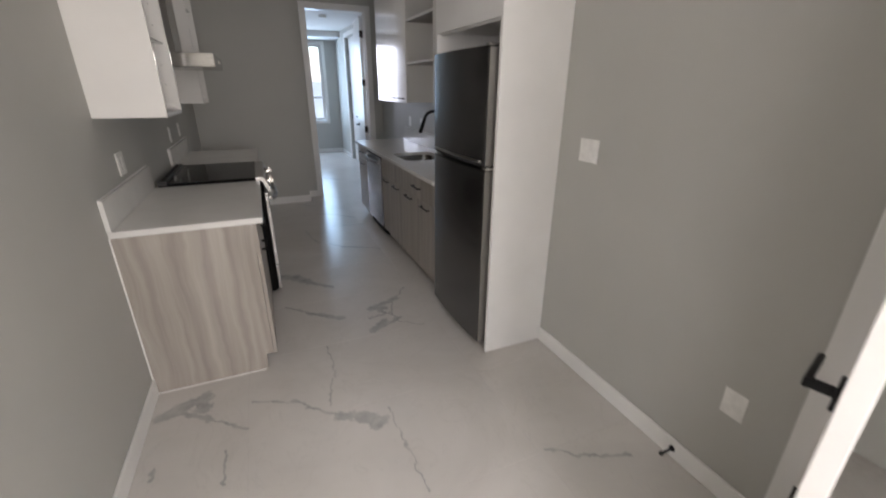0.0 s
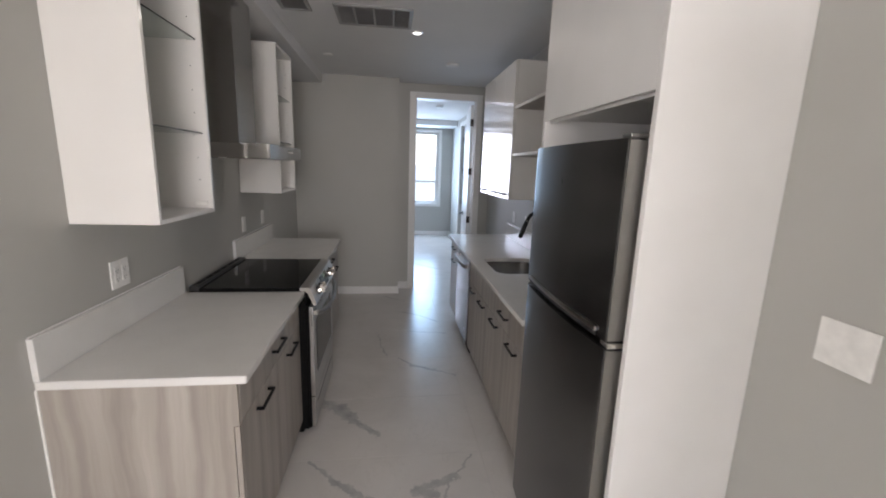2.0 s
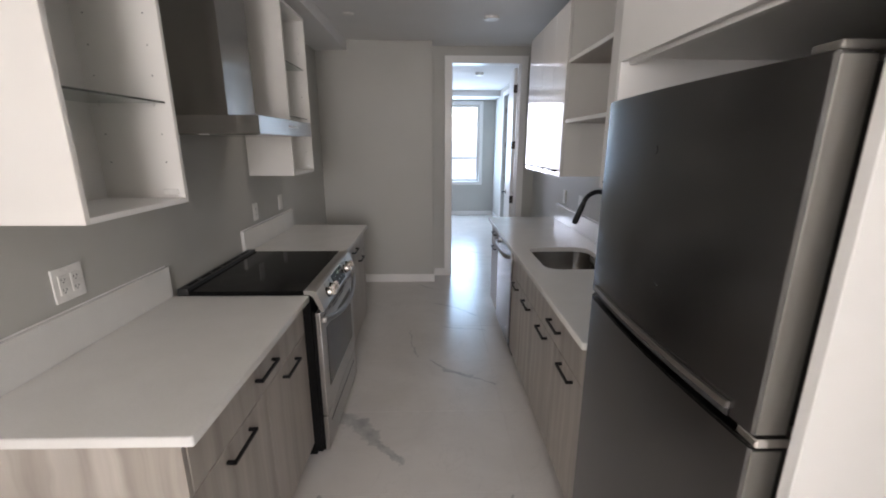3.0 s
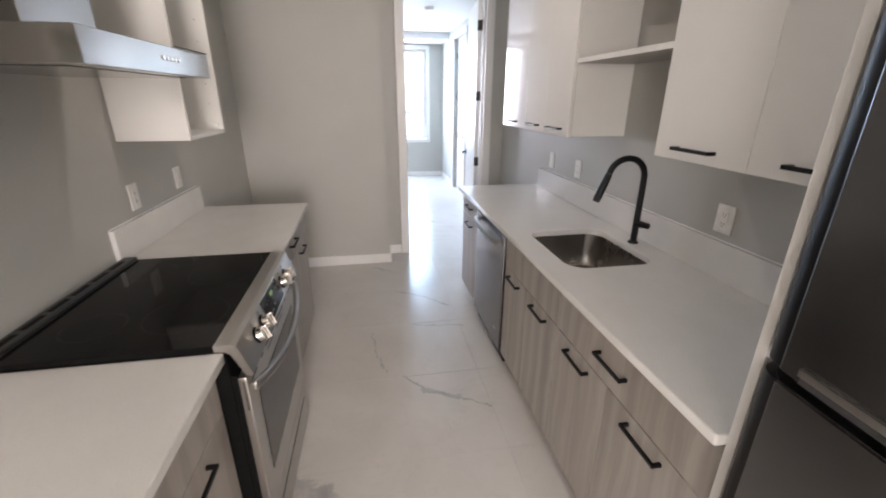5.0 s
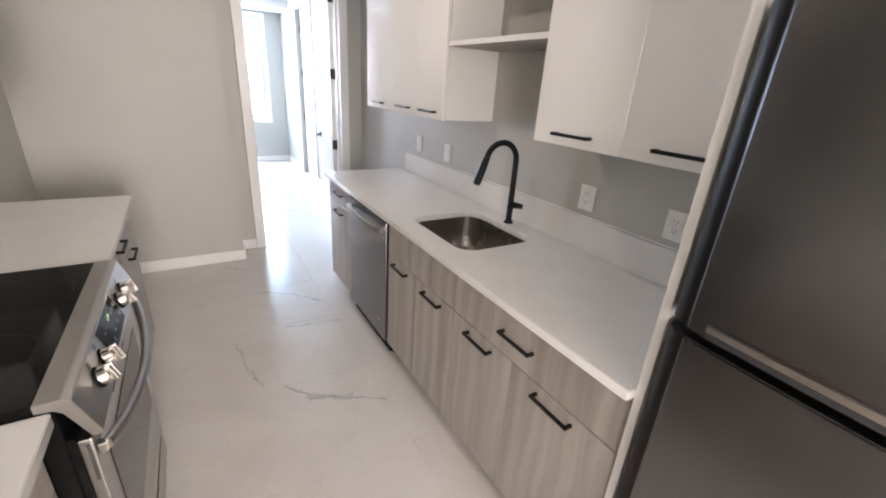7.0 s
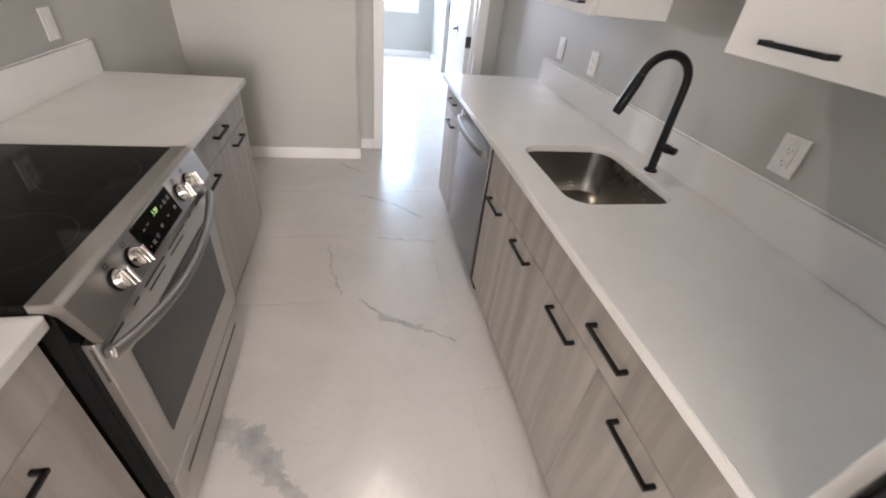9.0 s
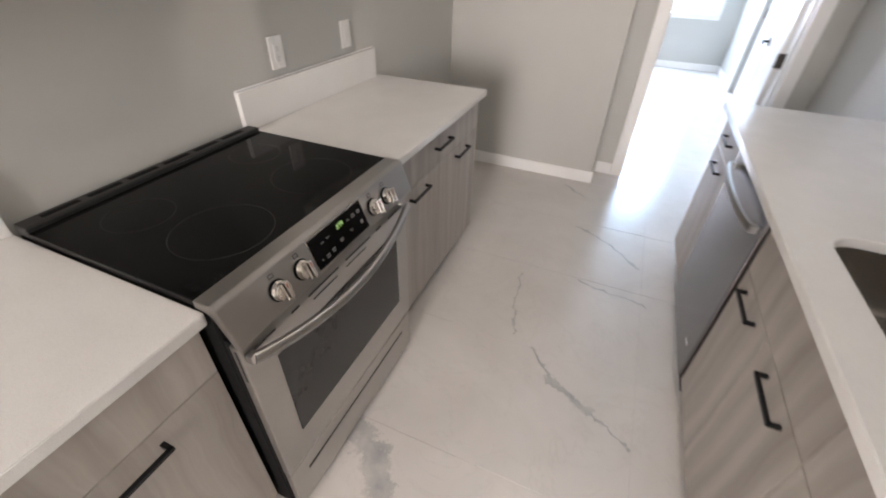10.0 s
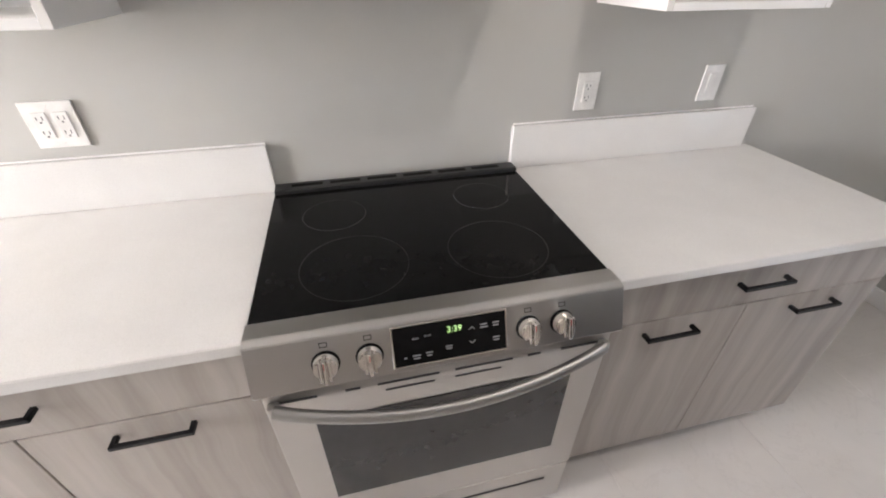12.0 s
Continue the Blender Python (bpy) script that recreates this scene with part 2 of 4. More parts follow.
def tile_stone():
    k = Nodes("polished_marble_look_tile", 0.22)
    co = k.coords(world_space=True)
    warp_a = k.n("TexNoise", Scale=9.0, Detail=5.0, Roughness=0.7)
    k.l(co, warp_a.inputs["Vector"])
    sub = k.n("VectorMath", operation="SUBTRACT")
    k.l(warp_a.outputs["Color"], sub.inputs[0])
    sub.inputs[1].default_value = (0.5, 0.5, 0.5)
    sc = k.n("VectorMath", operation="SCALE")
    k.l(sub.outputs[0], sc.inputs[0])
    sc.inputs["Scale"].default_value = 0.10
    add = k.n("VectorMath", operation="ADD")
    k.l(co, add.inputs[0])
    k.l(sc.outputs[0], add.inputs[1])
    s = k.n("SeparateXYZ")
    k.l(add.outputs[0], s.inputs[0])
    px, py = s.outputs[0], s.outputs[1]
    edge = k.noise(co, 26, 4, 0.7)
    total = None
    for x0, y0, x1, y1, w in VEINS:
        dx, dy = x1 - x0, y1 - y0
        d2 = dx * dx + dy * dy
        # how far along the line, held between its ends
        u = k.math("ADD", k.math("MULTIPLY", px, dx / d2), k.math("MULTIPLY_ADD", py, dy / d2, -(x0 * dx + y0 * dy) / d2))
        u = k.math("MINIMUM", k.math("MAXIMUM", u, 0.0), 1.0)
        ex = k.math("SUBTRACT", px, k.math("MULTIPLY_ADD", u, dx, x0))
        ey = k.math("SUBTRACT", py, k.math("MULTIPLY_ADD", u, dy, y0))
        d = k.math("SQRT", k.math("ADD", k.math("MULTIPLY", ex, ex), k.math("MULTIPLY", ey, ey)))
        v = k.math("DIVIDE", d, w)
        total = v if total is None else k.math("MINIMUM", total, v)
    m = k.math("ADD", total, k.math("MULTIPLY_ADD", edge, 2.2, -1.15))
    mask = k.n("MapRange", From_Min=0.90, From_Max=0.55)
    k.l(m, mask.inputs[0])
    halo = k.n("MapRange", From_Min=6.0, From_Max=0.0)
    k.l(m, halo.inputs[0])
    body = k.ramp(k.noise(co, 1.6, 5, 0.6, 0.6), [(0.3, (0.56, 0.535, 0.503)), (0.52, (0.61, 0.585, 0.553)), (0.72, (0.65, 0.625, 0.593))])
    thin = k.noise(co, 2.3, 6, 0.62, 1.4)
    faint = k.n("MapRange", From_Min=0.012, From_Max=0.0)
    k.l(k.math("ABSOLUTE", k.math("SUBTRACT", thin, 0.5)), faint.inputs[0])
    m0 = k.n("MixRGB")
    k.l(k.math("MULTIPLY", faint.outputs[0], 0.16), m0.inputs[0])
    k.l(body, m0.inputs[1])
    m0.inputs[2].default_value = (0.40, 0.38, 0.36, 1)
    m1 = k.n("MixRGB")
    k.l(k.math("MULTIPLY", halo.outputs[0], 0.10), m1.inputs[0])
    k.l(m0.outputs[0], m1.inputs[1])
    m1.inputs[2].default_value = (0.42, 0.42, 0.41, 1)
    m2 = k.n("MixRGB")
    dens = k.n("MapRange", From_Min=0.3, From_Max=0.7, To_Min=0.32, To_Max=0.88)
    k.l(k.noise(co, 13, 4), dens.inputs[0])
    k.l(k.math("MULTIPLY", mask.outputs[0], dens.outputs[0]), m2.inputs[0])
    k.l(m1.outputs[0], m2.inputs[1])
    m2.inputs[2].default_value = (0.29, 0.293, 0.292, 1)
    k.color(m2.outputs[0])
    k.rough(k.noise(co, 4, 5), 0.17, 0.30)
    k.bump(k.noise(co, 12, 3), 0.05, 0.001)
    return k.m


TILE = tile_stone()
HOUSE = paint("pale_render_wall", (0.5, 0.46, 0.42), (0.6, 0.56, 0.52), 0.8, 0.4)
FENCE = paint("blue_grey_boards", (0.20, 0.23, 0.28), (0.25, 0.28, 0.33), 0.7)
CONCRETE = paint("concrete_paving", (0.30, 0.29, 0.28), (0.38, 0.37, 0.35), 0.85, 0.5, 3)

# ---- builders ----
ORIGIN = {}


def thing(name, loc, label, category, group="", kind=""):
    e = new(name)
    e.empty_display_size = 0.1
    e.location = loc
    ORIGIN[e] = Vector(loc)
    return tagged(e, label, category, group, kind)


def mesh_ob(name, bm, material, loc=(0, 0, 0), smooth=False):
    me = bpy.data.meshes.new(name)
    bmesh.ops.translate(bm, verts=bm.verts, vec=-Vector(loc))
    bmesh.ops.recalc_face_normals(bm, faces=bm.faces)
    bm.to_mesh(me)
    bm.free()
    for p in me.polygons:
        p.use_smooth = smooth
    if smooth:
        me.set_sharp_from_angle(angle=radians(35))
    me.materials.append(material)
    return new(name, me)


def part(name, bm, material, parent, label="", smooth=False):
    o = mesh_ob(name, bm, material, ORIGIN[parent], smooth)
    o.parent = parent
    ORIGIN[o] = ORIGIN[parent]
    return tagged(o, label)


def solo(name, bm, material, label="", category="", kind="", smooth=False, group=""):
    vs = [v.co for v in bm.verts]
    lo = Vector((min(v.x for v in vs), min(v.y for v in vs), min(v.z for v in vs)))
    hi = Vector((max(v.x for v in vs), max(v.y for v in vs), max(v.z for v in vs)))
    base = Vector(((lo.x + hi.x) / 2, (lo.y + hi.y) / 2, lo.z))
    o = mesh_ob(name, bm, material, base, smooth)
    o.location = base
    ORIGIN[o] = base
    return tagged(o, label, category, group, kind)


def box(x0, x1, y0, y1, z0, z1, bevel=0.0, seg=1, bm=None):
    b = bmesh.new()
    bmesh.ops.create_cube(b, size=1, matrix=Matrix.Translation(((x0 + x1) / 2, (y0 + y1) / 2, (z0 + z1) / 2)) @ Matrix.Diagonal((abs(x1 - x0), abs(y1 - y0), abs(z1 - z0), 1)))
    if bevel:
        bmesh.ops.bevel(b, geom=b.edges[:], offset=bevel, segments=seg, profile=0.6, affect="EDGES")
    return b if bm is None else join(bm, b)


def join(a, b):
    me = bpy.data.meshes.new("tmp")
    b.to_mesh(me)
    b.free()
    a.from_mesh(me)
    bpy.data.meshes.remove(me)
    return a


def cyl(c, axis, r0, r1, depth, n=24, bm=None, bevel=0.0):
    """A round piece from c along axis."""
    b = bmesh.new()
    q = Vector((0, 0, 1)).rotation_difference(Vector(axis).normalized()).to_matrix().to_4x4()
    bmesh.ops.create_cone(b, cap_ends=True, segments=n, radius1=r0, radius2=r1, depth=depth, matrix=Matrix.Translation(c) @ q @ Matrix.Translation((0, 0, depth / 2)))
    if bevel:
        caps = [f for f in b.faces if len(f.verts) > 4]
        bmesh.ops.bevel(b, geom=list({e for f in caps for e in f.edges}), offset=bevel, segments=2, affect="EDGES")
    return b if bm is None else join(bm, b)


def tube(points, radii, n=16, bm=None, flat=1.0, up=None):
    b = bmesh.new()
    pts = [Vector(p) for p in points]
    if isinstance(radii, (int, float)):
        radii = [radii] * len(pts)
    rings = []
    side = None
    for i, p in enumerate(pts):
        d = (pts[min(i + 1, len(pts) - 1)] - pts[max(i - 1, 0)]).normalized()
        if side is None:
            ref = Vector(up) if up else (Vector((0, 0, 1)) if abs(d.z) < 0.9 else Vector((0, 1, 0)))
            side = d.cross(ref).normalized()
        side = (side - d * side.dot(d)).normalized()
        u = side.cross(d)
        rings.append([b.verts.new(p + (side * math.cos(a) + u * math.sin(a) * flat) * radii[i]) for a in [2 * math.pi * j / n for j in range(n)]])
    for r, s in zip(rings, rings[1:]):
        for j in range(n):
            b.faces.new((r[j], r[(j + 1) % n], s[(j + 1) % n], s[j]))
    b.faces.new(rings[0])
    b.faces.new(rings[-1])
    return b if bm is None else join(bm, b)


def prism_y(profile, y0, y1, bevel=0.0):
    """Extrudes a profile of (x, z) from y0 to y1."""
    b = bmesh.new()
    a = [b.verts.new((x, y0, z)) for x, z in profile]
    c = [b.verts.new((x, y1, z)) for x, z in profile]
    n = len(profile)
    b.faces.new(a)
    b.faces.new(c[::-1])
    for i in range(n):
        b.faces.new((a[i], a[(i + 1) % n], c[(i + 1) % n], c[i]))
    if bevel:
        bmesh.ops.bevel(b, geom=b.edges[:], offset=bevel, segments=2, affect="EDGES")
    return b


def structure(name, bm, mat, label=""):
    return solo(name, bm, mat, label, "", "structure")


# ---- large structure ----
ZC = 2.665
X1, XR, XN = 0.0, 2.44, 2.21

structure("ground", box(-60, 60, 11.4, 90, -0.6, -0.5), CONCRETE, "pale concrete ground outside the windows")
structure("subfloor", box(-3.1, 3.2, -2.2, 11.3, -0.12, -0.0013), GROUT, "grout bed under the floor tiles")

# left wall, the full length of kitchen and front room
structure("wall_west", box(-0.15, 0.0, 0.65, 6.75, 0, 2.8), WALL, "greige painted wall")
# unseen bay, added so the west fill lamp reaches the kitchen
structure("wall_front_west", box(-3.15, -3.0, -2.35, 0.80, 0, 2.8), WALL, "unseen greige wall added round the west fill light")
structure("wall_front_north", box(-3.0, -0.15, 0.65, 0.80, 0, 2.8), WALL, "unseen greige wall added round the west fill light")
structure("wall_end_west", box(0.0, 1.236, 6.37, 6.75, 0, 2.8), WALL, "greige painted wall beside the doorway")
structure("wall_end_west_return", box(1.236, 1.372, 6.612, 6.75, 0, 2.8), WALL, "greige wall strip beside the doorway")
structure("wall_end_east", box(2.312, 2.60, 6.612, 6.75, 0, 2.8), WALL, "greige wall strip beside the doorway")
structure("wall_end_over", box(1.372, 2.312, 6.612, 6.75, 2.56, 2.8), WALL, "greige wall over the doorway")
structure("wall_east_kitchen", box(2.44, 2.60, 2.996, 6.612, 0, 2.8), WALL, "greige painted wall behind the sink counter")
structure("wall_niche_back", box(2.60, 2.75, 2.0, 3.02, 0, 2.8), WALL, "greige wall behind the refrigerator")
structure("wall_east_near", box(2.21, 2.36, 0.77, 2.19, 0, 2.8), WALL, "greige painted wall with a switch")
structure("wall_east_over_door", box(2.21, 2.36, 0.04, 0.77, 2.13, 2.8), WALL, "greige wall over the side door")
structure("wall_east_front", box(2.21, 2.36, -2.2, 0.04, 0, 2.8), WALL, "greige painted wall")
structure("wall_closet_back", box(3.0, 3.15, -0.4, 1.3, 0, 2.8), WALL, "closet wall")
structure("wall_closet_side", box(2.36, 3.0, 1.15, 1.3, 0, 2.8), WALL, "closet wall")
structure("wall_closet_side_b", box(2.36, 3.0, -0.4, -0.25, 0, 2.8), WALL, "closet wall")

# front room's unseen wall behind the camera; its western window is added for fill
b = box(-3.0, -2.45, -2.35, -2.2, 0, 2.8)
box(-0.45, 0.75, -2.35, -2.2, 0, 2.8, bm=b)
box(-2.45, -0.45, -2.35, -2.2, 0, 0.65, bm=b)
box(-2.45, -0.45, -2.35, -2.2, 2.45, 2.8, bm=b)
box(2.05, 2.36, -2.35, -2.2, 0, 2.8, bm=b)
box(0.75, 2.05, -2.35, -2.2, 0, 0.65, bm=b)
box(0.75, 2.05, -2.35, -2.2, 2.45, 2.8, bm=b)
structure("wall_south", b, WALL, "unseen greige wall with a window and an added opening")

# far room
structure("wall_far_west", box(-1.6, -1.45, 6.75, 11.3, 0, 2.8), WALL, "pale wall of the far room")
b = box(-1.6, -0.15, 6.60, 6.75, 0, 2.8)
structure("wall_far_south", b, WALL, "pale wall of the far room")
b = box(2.60, 2.75, 6.612, 9.05, 0, 2.8)
box(2.60, 2.75, 9.93, 11.3, 0, 2.8, bm=b)
box(2.60, 2.75, 9.05, 9.93, 2.50, 2.8, bm=b)
structure("wall_far_east", b, WALL, "pale wall of the far room with a door")
structure("wall_far_closet", box(3.05, 3.15, 8.9, 10.1, 0, 2.8), WALL, "closet wall")
WZ0, WZ1 = 0.78, 2.45
b = box(-1.45, 0.15, 11.15, 11.35, 0, 2.8)
box(0.92, 1.18, 11.15, 11.35, 0, 2.8, bm=b)
box(2.265, 2.75, 11.15, 11.35, 0, 2.8, bm=b)
box(0.15, 0.92, 11.15, 11.35, 0, WZ0, bm=b)
box(0.15, 0.92, 11.15, 11.35, WZ1, 2.8, bm=b)
box(1.18, 2.265, 11.15, 11.35, 0, WZ0, bm=b)
box(1.18, 2.265, 11.15, 11.35, WZ1, 2.8, bm=b)
structure("wall_far_north", b, WALL, "pale wall with two tall windows")

b = box(-3.15, 3.2, -2.35, 11.35, ZC, 2.9)
structure("ceiling", b, CEIL, "flat white painted ceiling")
structure("ceiling_bulkhead", box(0.001, 0.335, 0.65, 6.37, 2.56, ZC - 0.001), CEIL, "white boxed bulkhead along the wall")
structure("ceiling_beam", box(-1.45, 2.60, 10.45, 11.15, 2.55, ZC - 0.001), CEIL, "white dropped ceiling strip over the windows")


def window(x0, x1, name, y, out):
    """A white window with a middle bar, its frame, sill, casing and panes."""
    w = thing(name, ((x0 + x1) / 2, y, WZ0), "tall white framed window with two sashes", "window", kind="structure")
    f = 0.05
    ya, yb = sorted((y + out * 0.06, y + out * 0.11))
    for n_, d in (("window_frame", (x0, x0 + f, ya, yb, WZ0, WZ1)), ("window_frame", (x1 - f, x1, ya, yb, WZ0, WZ1)), ("window_frame", (x0 + f, x1 - f, ya, yb, WZ0, WZ0 + f)), ("window_frame", (x0 + f, x1 - f, ya, yb, WZ1 - f, WZ1)), ("window_rail", (x0 + f, x1 - f, ya, yb, 1.28, 1.32))):
        part(n_, box(*d, 0.003), TRIM, w)
    ym = (ya + yb) / 2
    for z0, z1 in ((WZ0 + f, 1.28), (1.32, WZ1 - f)):
        p = part("pane", box(x0 + f, x1 - f, ym - 0.003, ym + 0.003, z0, z1), PANE, w)
        p.visible_shadow = False
    ci, co = sorted((y - out * 0.016, y - out * 0.001))
    c = 0.075
    for d in ((x0 - c, x0, ci, co, WZ0 - c, WZ1 + c), (x1, x1 + c, ci, co, WZ0 - c, WZ1 + c), (x0, x1, ci, co, WZ1, WZ1 + c), (x0, x1, ci, co, WZ0 - c, WZ0 - 0.02)):
        part("casing", box(*d, 0.003), TRIM, w)
    si, so = sorted((y - out * 0.04, y + out * 0.055))
    part("window_sill", box(x0 + 0.001, x1 - 0.001, si, so, WZ0 - 0.018, WZ0 + 0.002, 0.003), TRIM, w)
    return w


window(1.18, 2.265, "window_1", 11.15, 1)
window(0.15, 0.92, "window_2", 11.15, 1)
WZ0, WZ1 = 0.65, 2.45
window(0.75, 2.05, "window_3", -2.2, -1)
# unseen window, added only to frame the west fill lamp
window(-2.45, -0.45, "unseen_window_4", -2.2, -1)
WZ0, WZ1 = 0.78, 2.45

# what lies outside the far windows
structure("backdrop_house", box(-6, 9, 24, 28, -0.5, 3.0), HOUSE, "pale house across the yard")
f = thing("fence", (1.5, 17, -0.5), "blue-grey board fence in the yard", "fence")
for i in range(26):
    x = -3.6 + i * 0.42
    part("board", box(x, x + 0.405, 17, 17.03, -0.5, 1.72), FENCE, f)
for i in range(5):
    x = -3.0 + i * 2.3
    part("post", box(x, x + 0.1, 16.9, 16.99, -0.5, 1.80, 0.004), TRIM, f)


def baseboard(name, x0, x1, y0, y1):
    return structure(name, box(x0, x1, y0, y1, 0.001, 0.098, 0.004), TRIM, "white painted baseboard")


baseboard("baseboard_west", 0.001, 0.014, 0.66, 2.545)
baseboard("baseboard_west_far", 0.001, 0.014, 5.27, 6.369)
baseboard("baseboard_end", 0.015, 1.250, 6.356, 6.369)
baseboard("baseboard_end_side", 1.237, 1.250, 6.370, 6.597)
baseboard("baseboard_end_return", 1.251, 1.371, 6.598, 6.611)
baseboard("baseboard_east_near", 2.196, 2.209, 0.831, 2.186)
baseboard("baseboard_east_front", 2.196, 2.209, -2.19, -0.021)
baseboard("baseboard_end_east", 2.313, 2.425, 6.598, 6.611)
baseboard("baseboard_east_kitchen", 2.426, 2.439, 5.66, 6.597)
baseboard("baseboard_far_north", -1.44, 2.585, 11.136, 11.149)
baseboard("baseboard_far_east", 2.586, 2.599, 9.99, 11.135)
baseboard("baseboard_far_east_b", 2.586, 2.599, 6.76, 8.98)
baseboard("baseboard_south", 0.015, 2.195, -2.199, -2.186)


# ---- doors ----
def casing_y(name, x0, x1, top, y, out, w=0.078):
    """Casing round a doorway that is cut through a wall along x."""
    a, b_ = sorted((y, y + out * 0.016))
    t = thing(name, ((x0 + x1) / 2, y, 0), "white painted door casing", "", kind="structure")
    part("casing", box(x0 - w, x0, a, b_, 0.001, top + w, 0.003), TRIM, t)
    part("casing", box(x1, x1 + w, a, b_, 0.001, top + w, 0.003), TRIM, t)
    part("casing", box(x0, x1, a, b_, top, top + w, 0.003), TRIM, t)
    part("casing_bead", box(x0 - w, x0 - w + 0.012, min(a, a + out * 0.004), b_ + max(0, out * 0.005), 0.001, top + w, 0.002), TRIM, t)
    return t


DX0, DX1, DT = 1.452, 2.232, 2.487
casing_y("door_casing_1", DX0, DX1, DT, 6.6115, -1)
jm = thing("door_jamb_1", (1.84, 6.68, 0), "white painted door jamb with black hinges", "", kind="structure")
part("jamb", box(1.3725, DX0, 6.613, 6.76, 0.001, DT, 0.002), TRIM, jm)
part("jamb", box(DX1, 2.3115, 6.613, 6.76, 0.001, DT, 0.002), TRIM, jm)
part("jamb_head", box(1.3725, 2.3115, 6.613, 6.76, DT + 0.001, 2.559, 0.002), TRIM, jm)
part("door_stop_strip", box(DX0 + 0.0005, DX0 + 0.012, 6.66, 6.70, 0.001, DT - 0.001, 0.002), TRIM, jm)
part("door_stop_strip", box(DX1 - 0.012, DX1 - 0.0005, 6.66, 6.70, 0.001, DT - 0.001, 0.002), TRIM, jm)


def lever(parent, c, normal, along, name="door_handle"):
    """A black lever on a square rose: c on the leaf's face."""
    n_, a = Vector(normal).normalized(), Vector(along).normalized()
    c = Vector(c)
    up = Vector((0, 0, 1))
    m = Matrix((a, n_, up)).transposed().to_4x4()
    m.translation = c
    b2 = box(-0.028, 0.028, 0.0, 0.009, -0.028, 0.028, 0.002)
    bmesh.ops.transform(b2, matrix=m, verts=b2.verts)
    h = part(name, b2, BLACK, parent, "square black lever handle")
    b3 = box(-0.009, 0.009, 0.009, 0.055, -0.009, 0.009, 0.002)
    box(-0.009, 0.125, 0.045, 0.058, -0.011, 0.011, 0.003, bm=b3)
    bmesh.ops.transform(b3, matrix=m, verts=b3.verts)
    part("lever", b3, BLACK, h)


def leaf(name, hinge, ang, width, z1, label, handle_side=1, thick=0.04, lever_z=0.95, both=True, inset=0.065):
    """A panel door hung at hinge (x, y), pointing at ang degrees."""
    t = thing(name, (hinge[0], hinge[1], 0.005), label, "door")
    d = Vector((math.cos(radians(ang)), math.sin(radians(ang)), 0))
    n_ = Vector((-d.y, d.x, 0))
    m = Matrix((d, n_, Vector((0, 0, 1)))).transposed().to_4x4()
    m.translation = Vector((hinge[0], hinge[1], 0))
    b2 = box(0.0, width, 0, thick, 0.008, z1, 0.002)
    bmesh.ops.transform(b2, matrix=m, verts=b2.verts)
    part("door_leaf", b2, TRIM, t)
    base = Vector((hinge[0], hinge[1], lever_z)) + d * (width - inset)
    if handle_side >= 0 or both:
        lever(t, base + n_ * thick, n_, -d)
    if handle_side <= 0 or both:
        lever(t, base, -n_, -d)
    b2 = box(width, width + 0.0015, thick * 0.2, thick * 0.8, lever_z - 0.03, lever_z + 0.03)
    bmesh.ops.transform(b2, matrix=m, verts=b2.verts)
    if both:
        part("latch_plate", b2, HINGE, t)
    else:
        b2.free()
    for z in (0.25, (z1) / 2 + 0.1, z1 - 0.2) if z1 < 2.3 else (0.94, 1.60, 2.24):
        b2 = box(-0.012, -0.0015, -0.004, thick + 0.002, z - 0.045, z + 0.045)
        join(b2, cyl((-0.012, -0.006, z - 0.05), (0, 0, 1), 0.008, 0.008, 0.1, 12))
        bmesh.ops.transform(b2, matrix=m, verts=b2.verts)
        part("hinge", b2, HINGE, t)
    return t


# the doorway's door stands open into the far room
leaf("door_1", (2.230, 6.772), 84, 0.76, 2.47, "white painted door standing open into the far room", lever_z=0.96)
casing_x = thing("door_casing_2", (2.60, 9.49, 0), "white painted door casing", "", kind="structure")
for d in ((2.584, 2.599, 8.975, 9.05, 0.001, 2.575), (2.584, 2.599, 9.93, 10.005, 0.001, 2.575), (2.584, 2.599, 9.05, 9.93, 2.50, 2.575)):
    part("casing", box(*d, 0.003), TRIM, casing_x)
leaf("door_2", (2.66, 9.915), -91, 0.855, 2.49, "white painted closet door, closed", lever_z=0.97)
# side door by the entrance, open into the room
cs = thing("door_casing_3", (2.21, 0.40, 0), "white painted door casing", "", kind="structure")
for d in ((2.192, 2.209, 0.751, 0.83, 0.001, 2.21), (2.192, 2.209, -0.02, 0.059, 0.001, 2.21), (2.192, 2.209, 0.059, 0.751, 2.131, 2.21)):
    part("casing", box(*d, 0.003), TRIM, cs)
for d in ((2.211, 2.36, 0.755, 0.769, 0.001, 2.129), (2.211, 2.36, 0.041, 0.055, 0.001, 2.129), (2.211, 2.36, 0.055, 0.755, 2.112, 2.129)):
    part("jamb", box(*d, 0.002), TRIM, cs)
leaf("door_3", (2.176, 0.752), 195.6, 0.63, 2.10, "white painted side door standing open", handle_side=-1, lever_z=1.0, both=False, inset=0.085)
st = thing("door_stop", (2.196, 1.183, 0.045), "black door stop on the baseboard", "door stop")
part("stop_plate", cyl((2.1955, 1.183, 0.05), (-1, 0, 0), 0.014, 0.012, 0.006, 16), BLACK, st)
part("stop_rod", cyl((2.189, 1.183, 0.05), (-1, 0, 0), 0.005, 0.005, 0.055, 12), BLACK, st)
part("stop_tip", cyl((2.134, 1.183, 0.05), (-1, 0, 0), 0.010, 0.009, 0.014, 14, bevel=0.002), RUBBER, st)


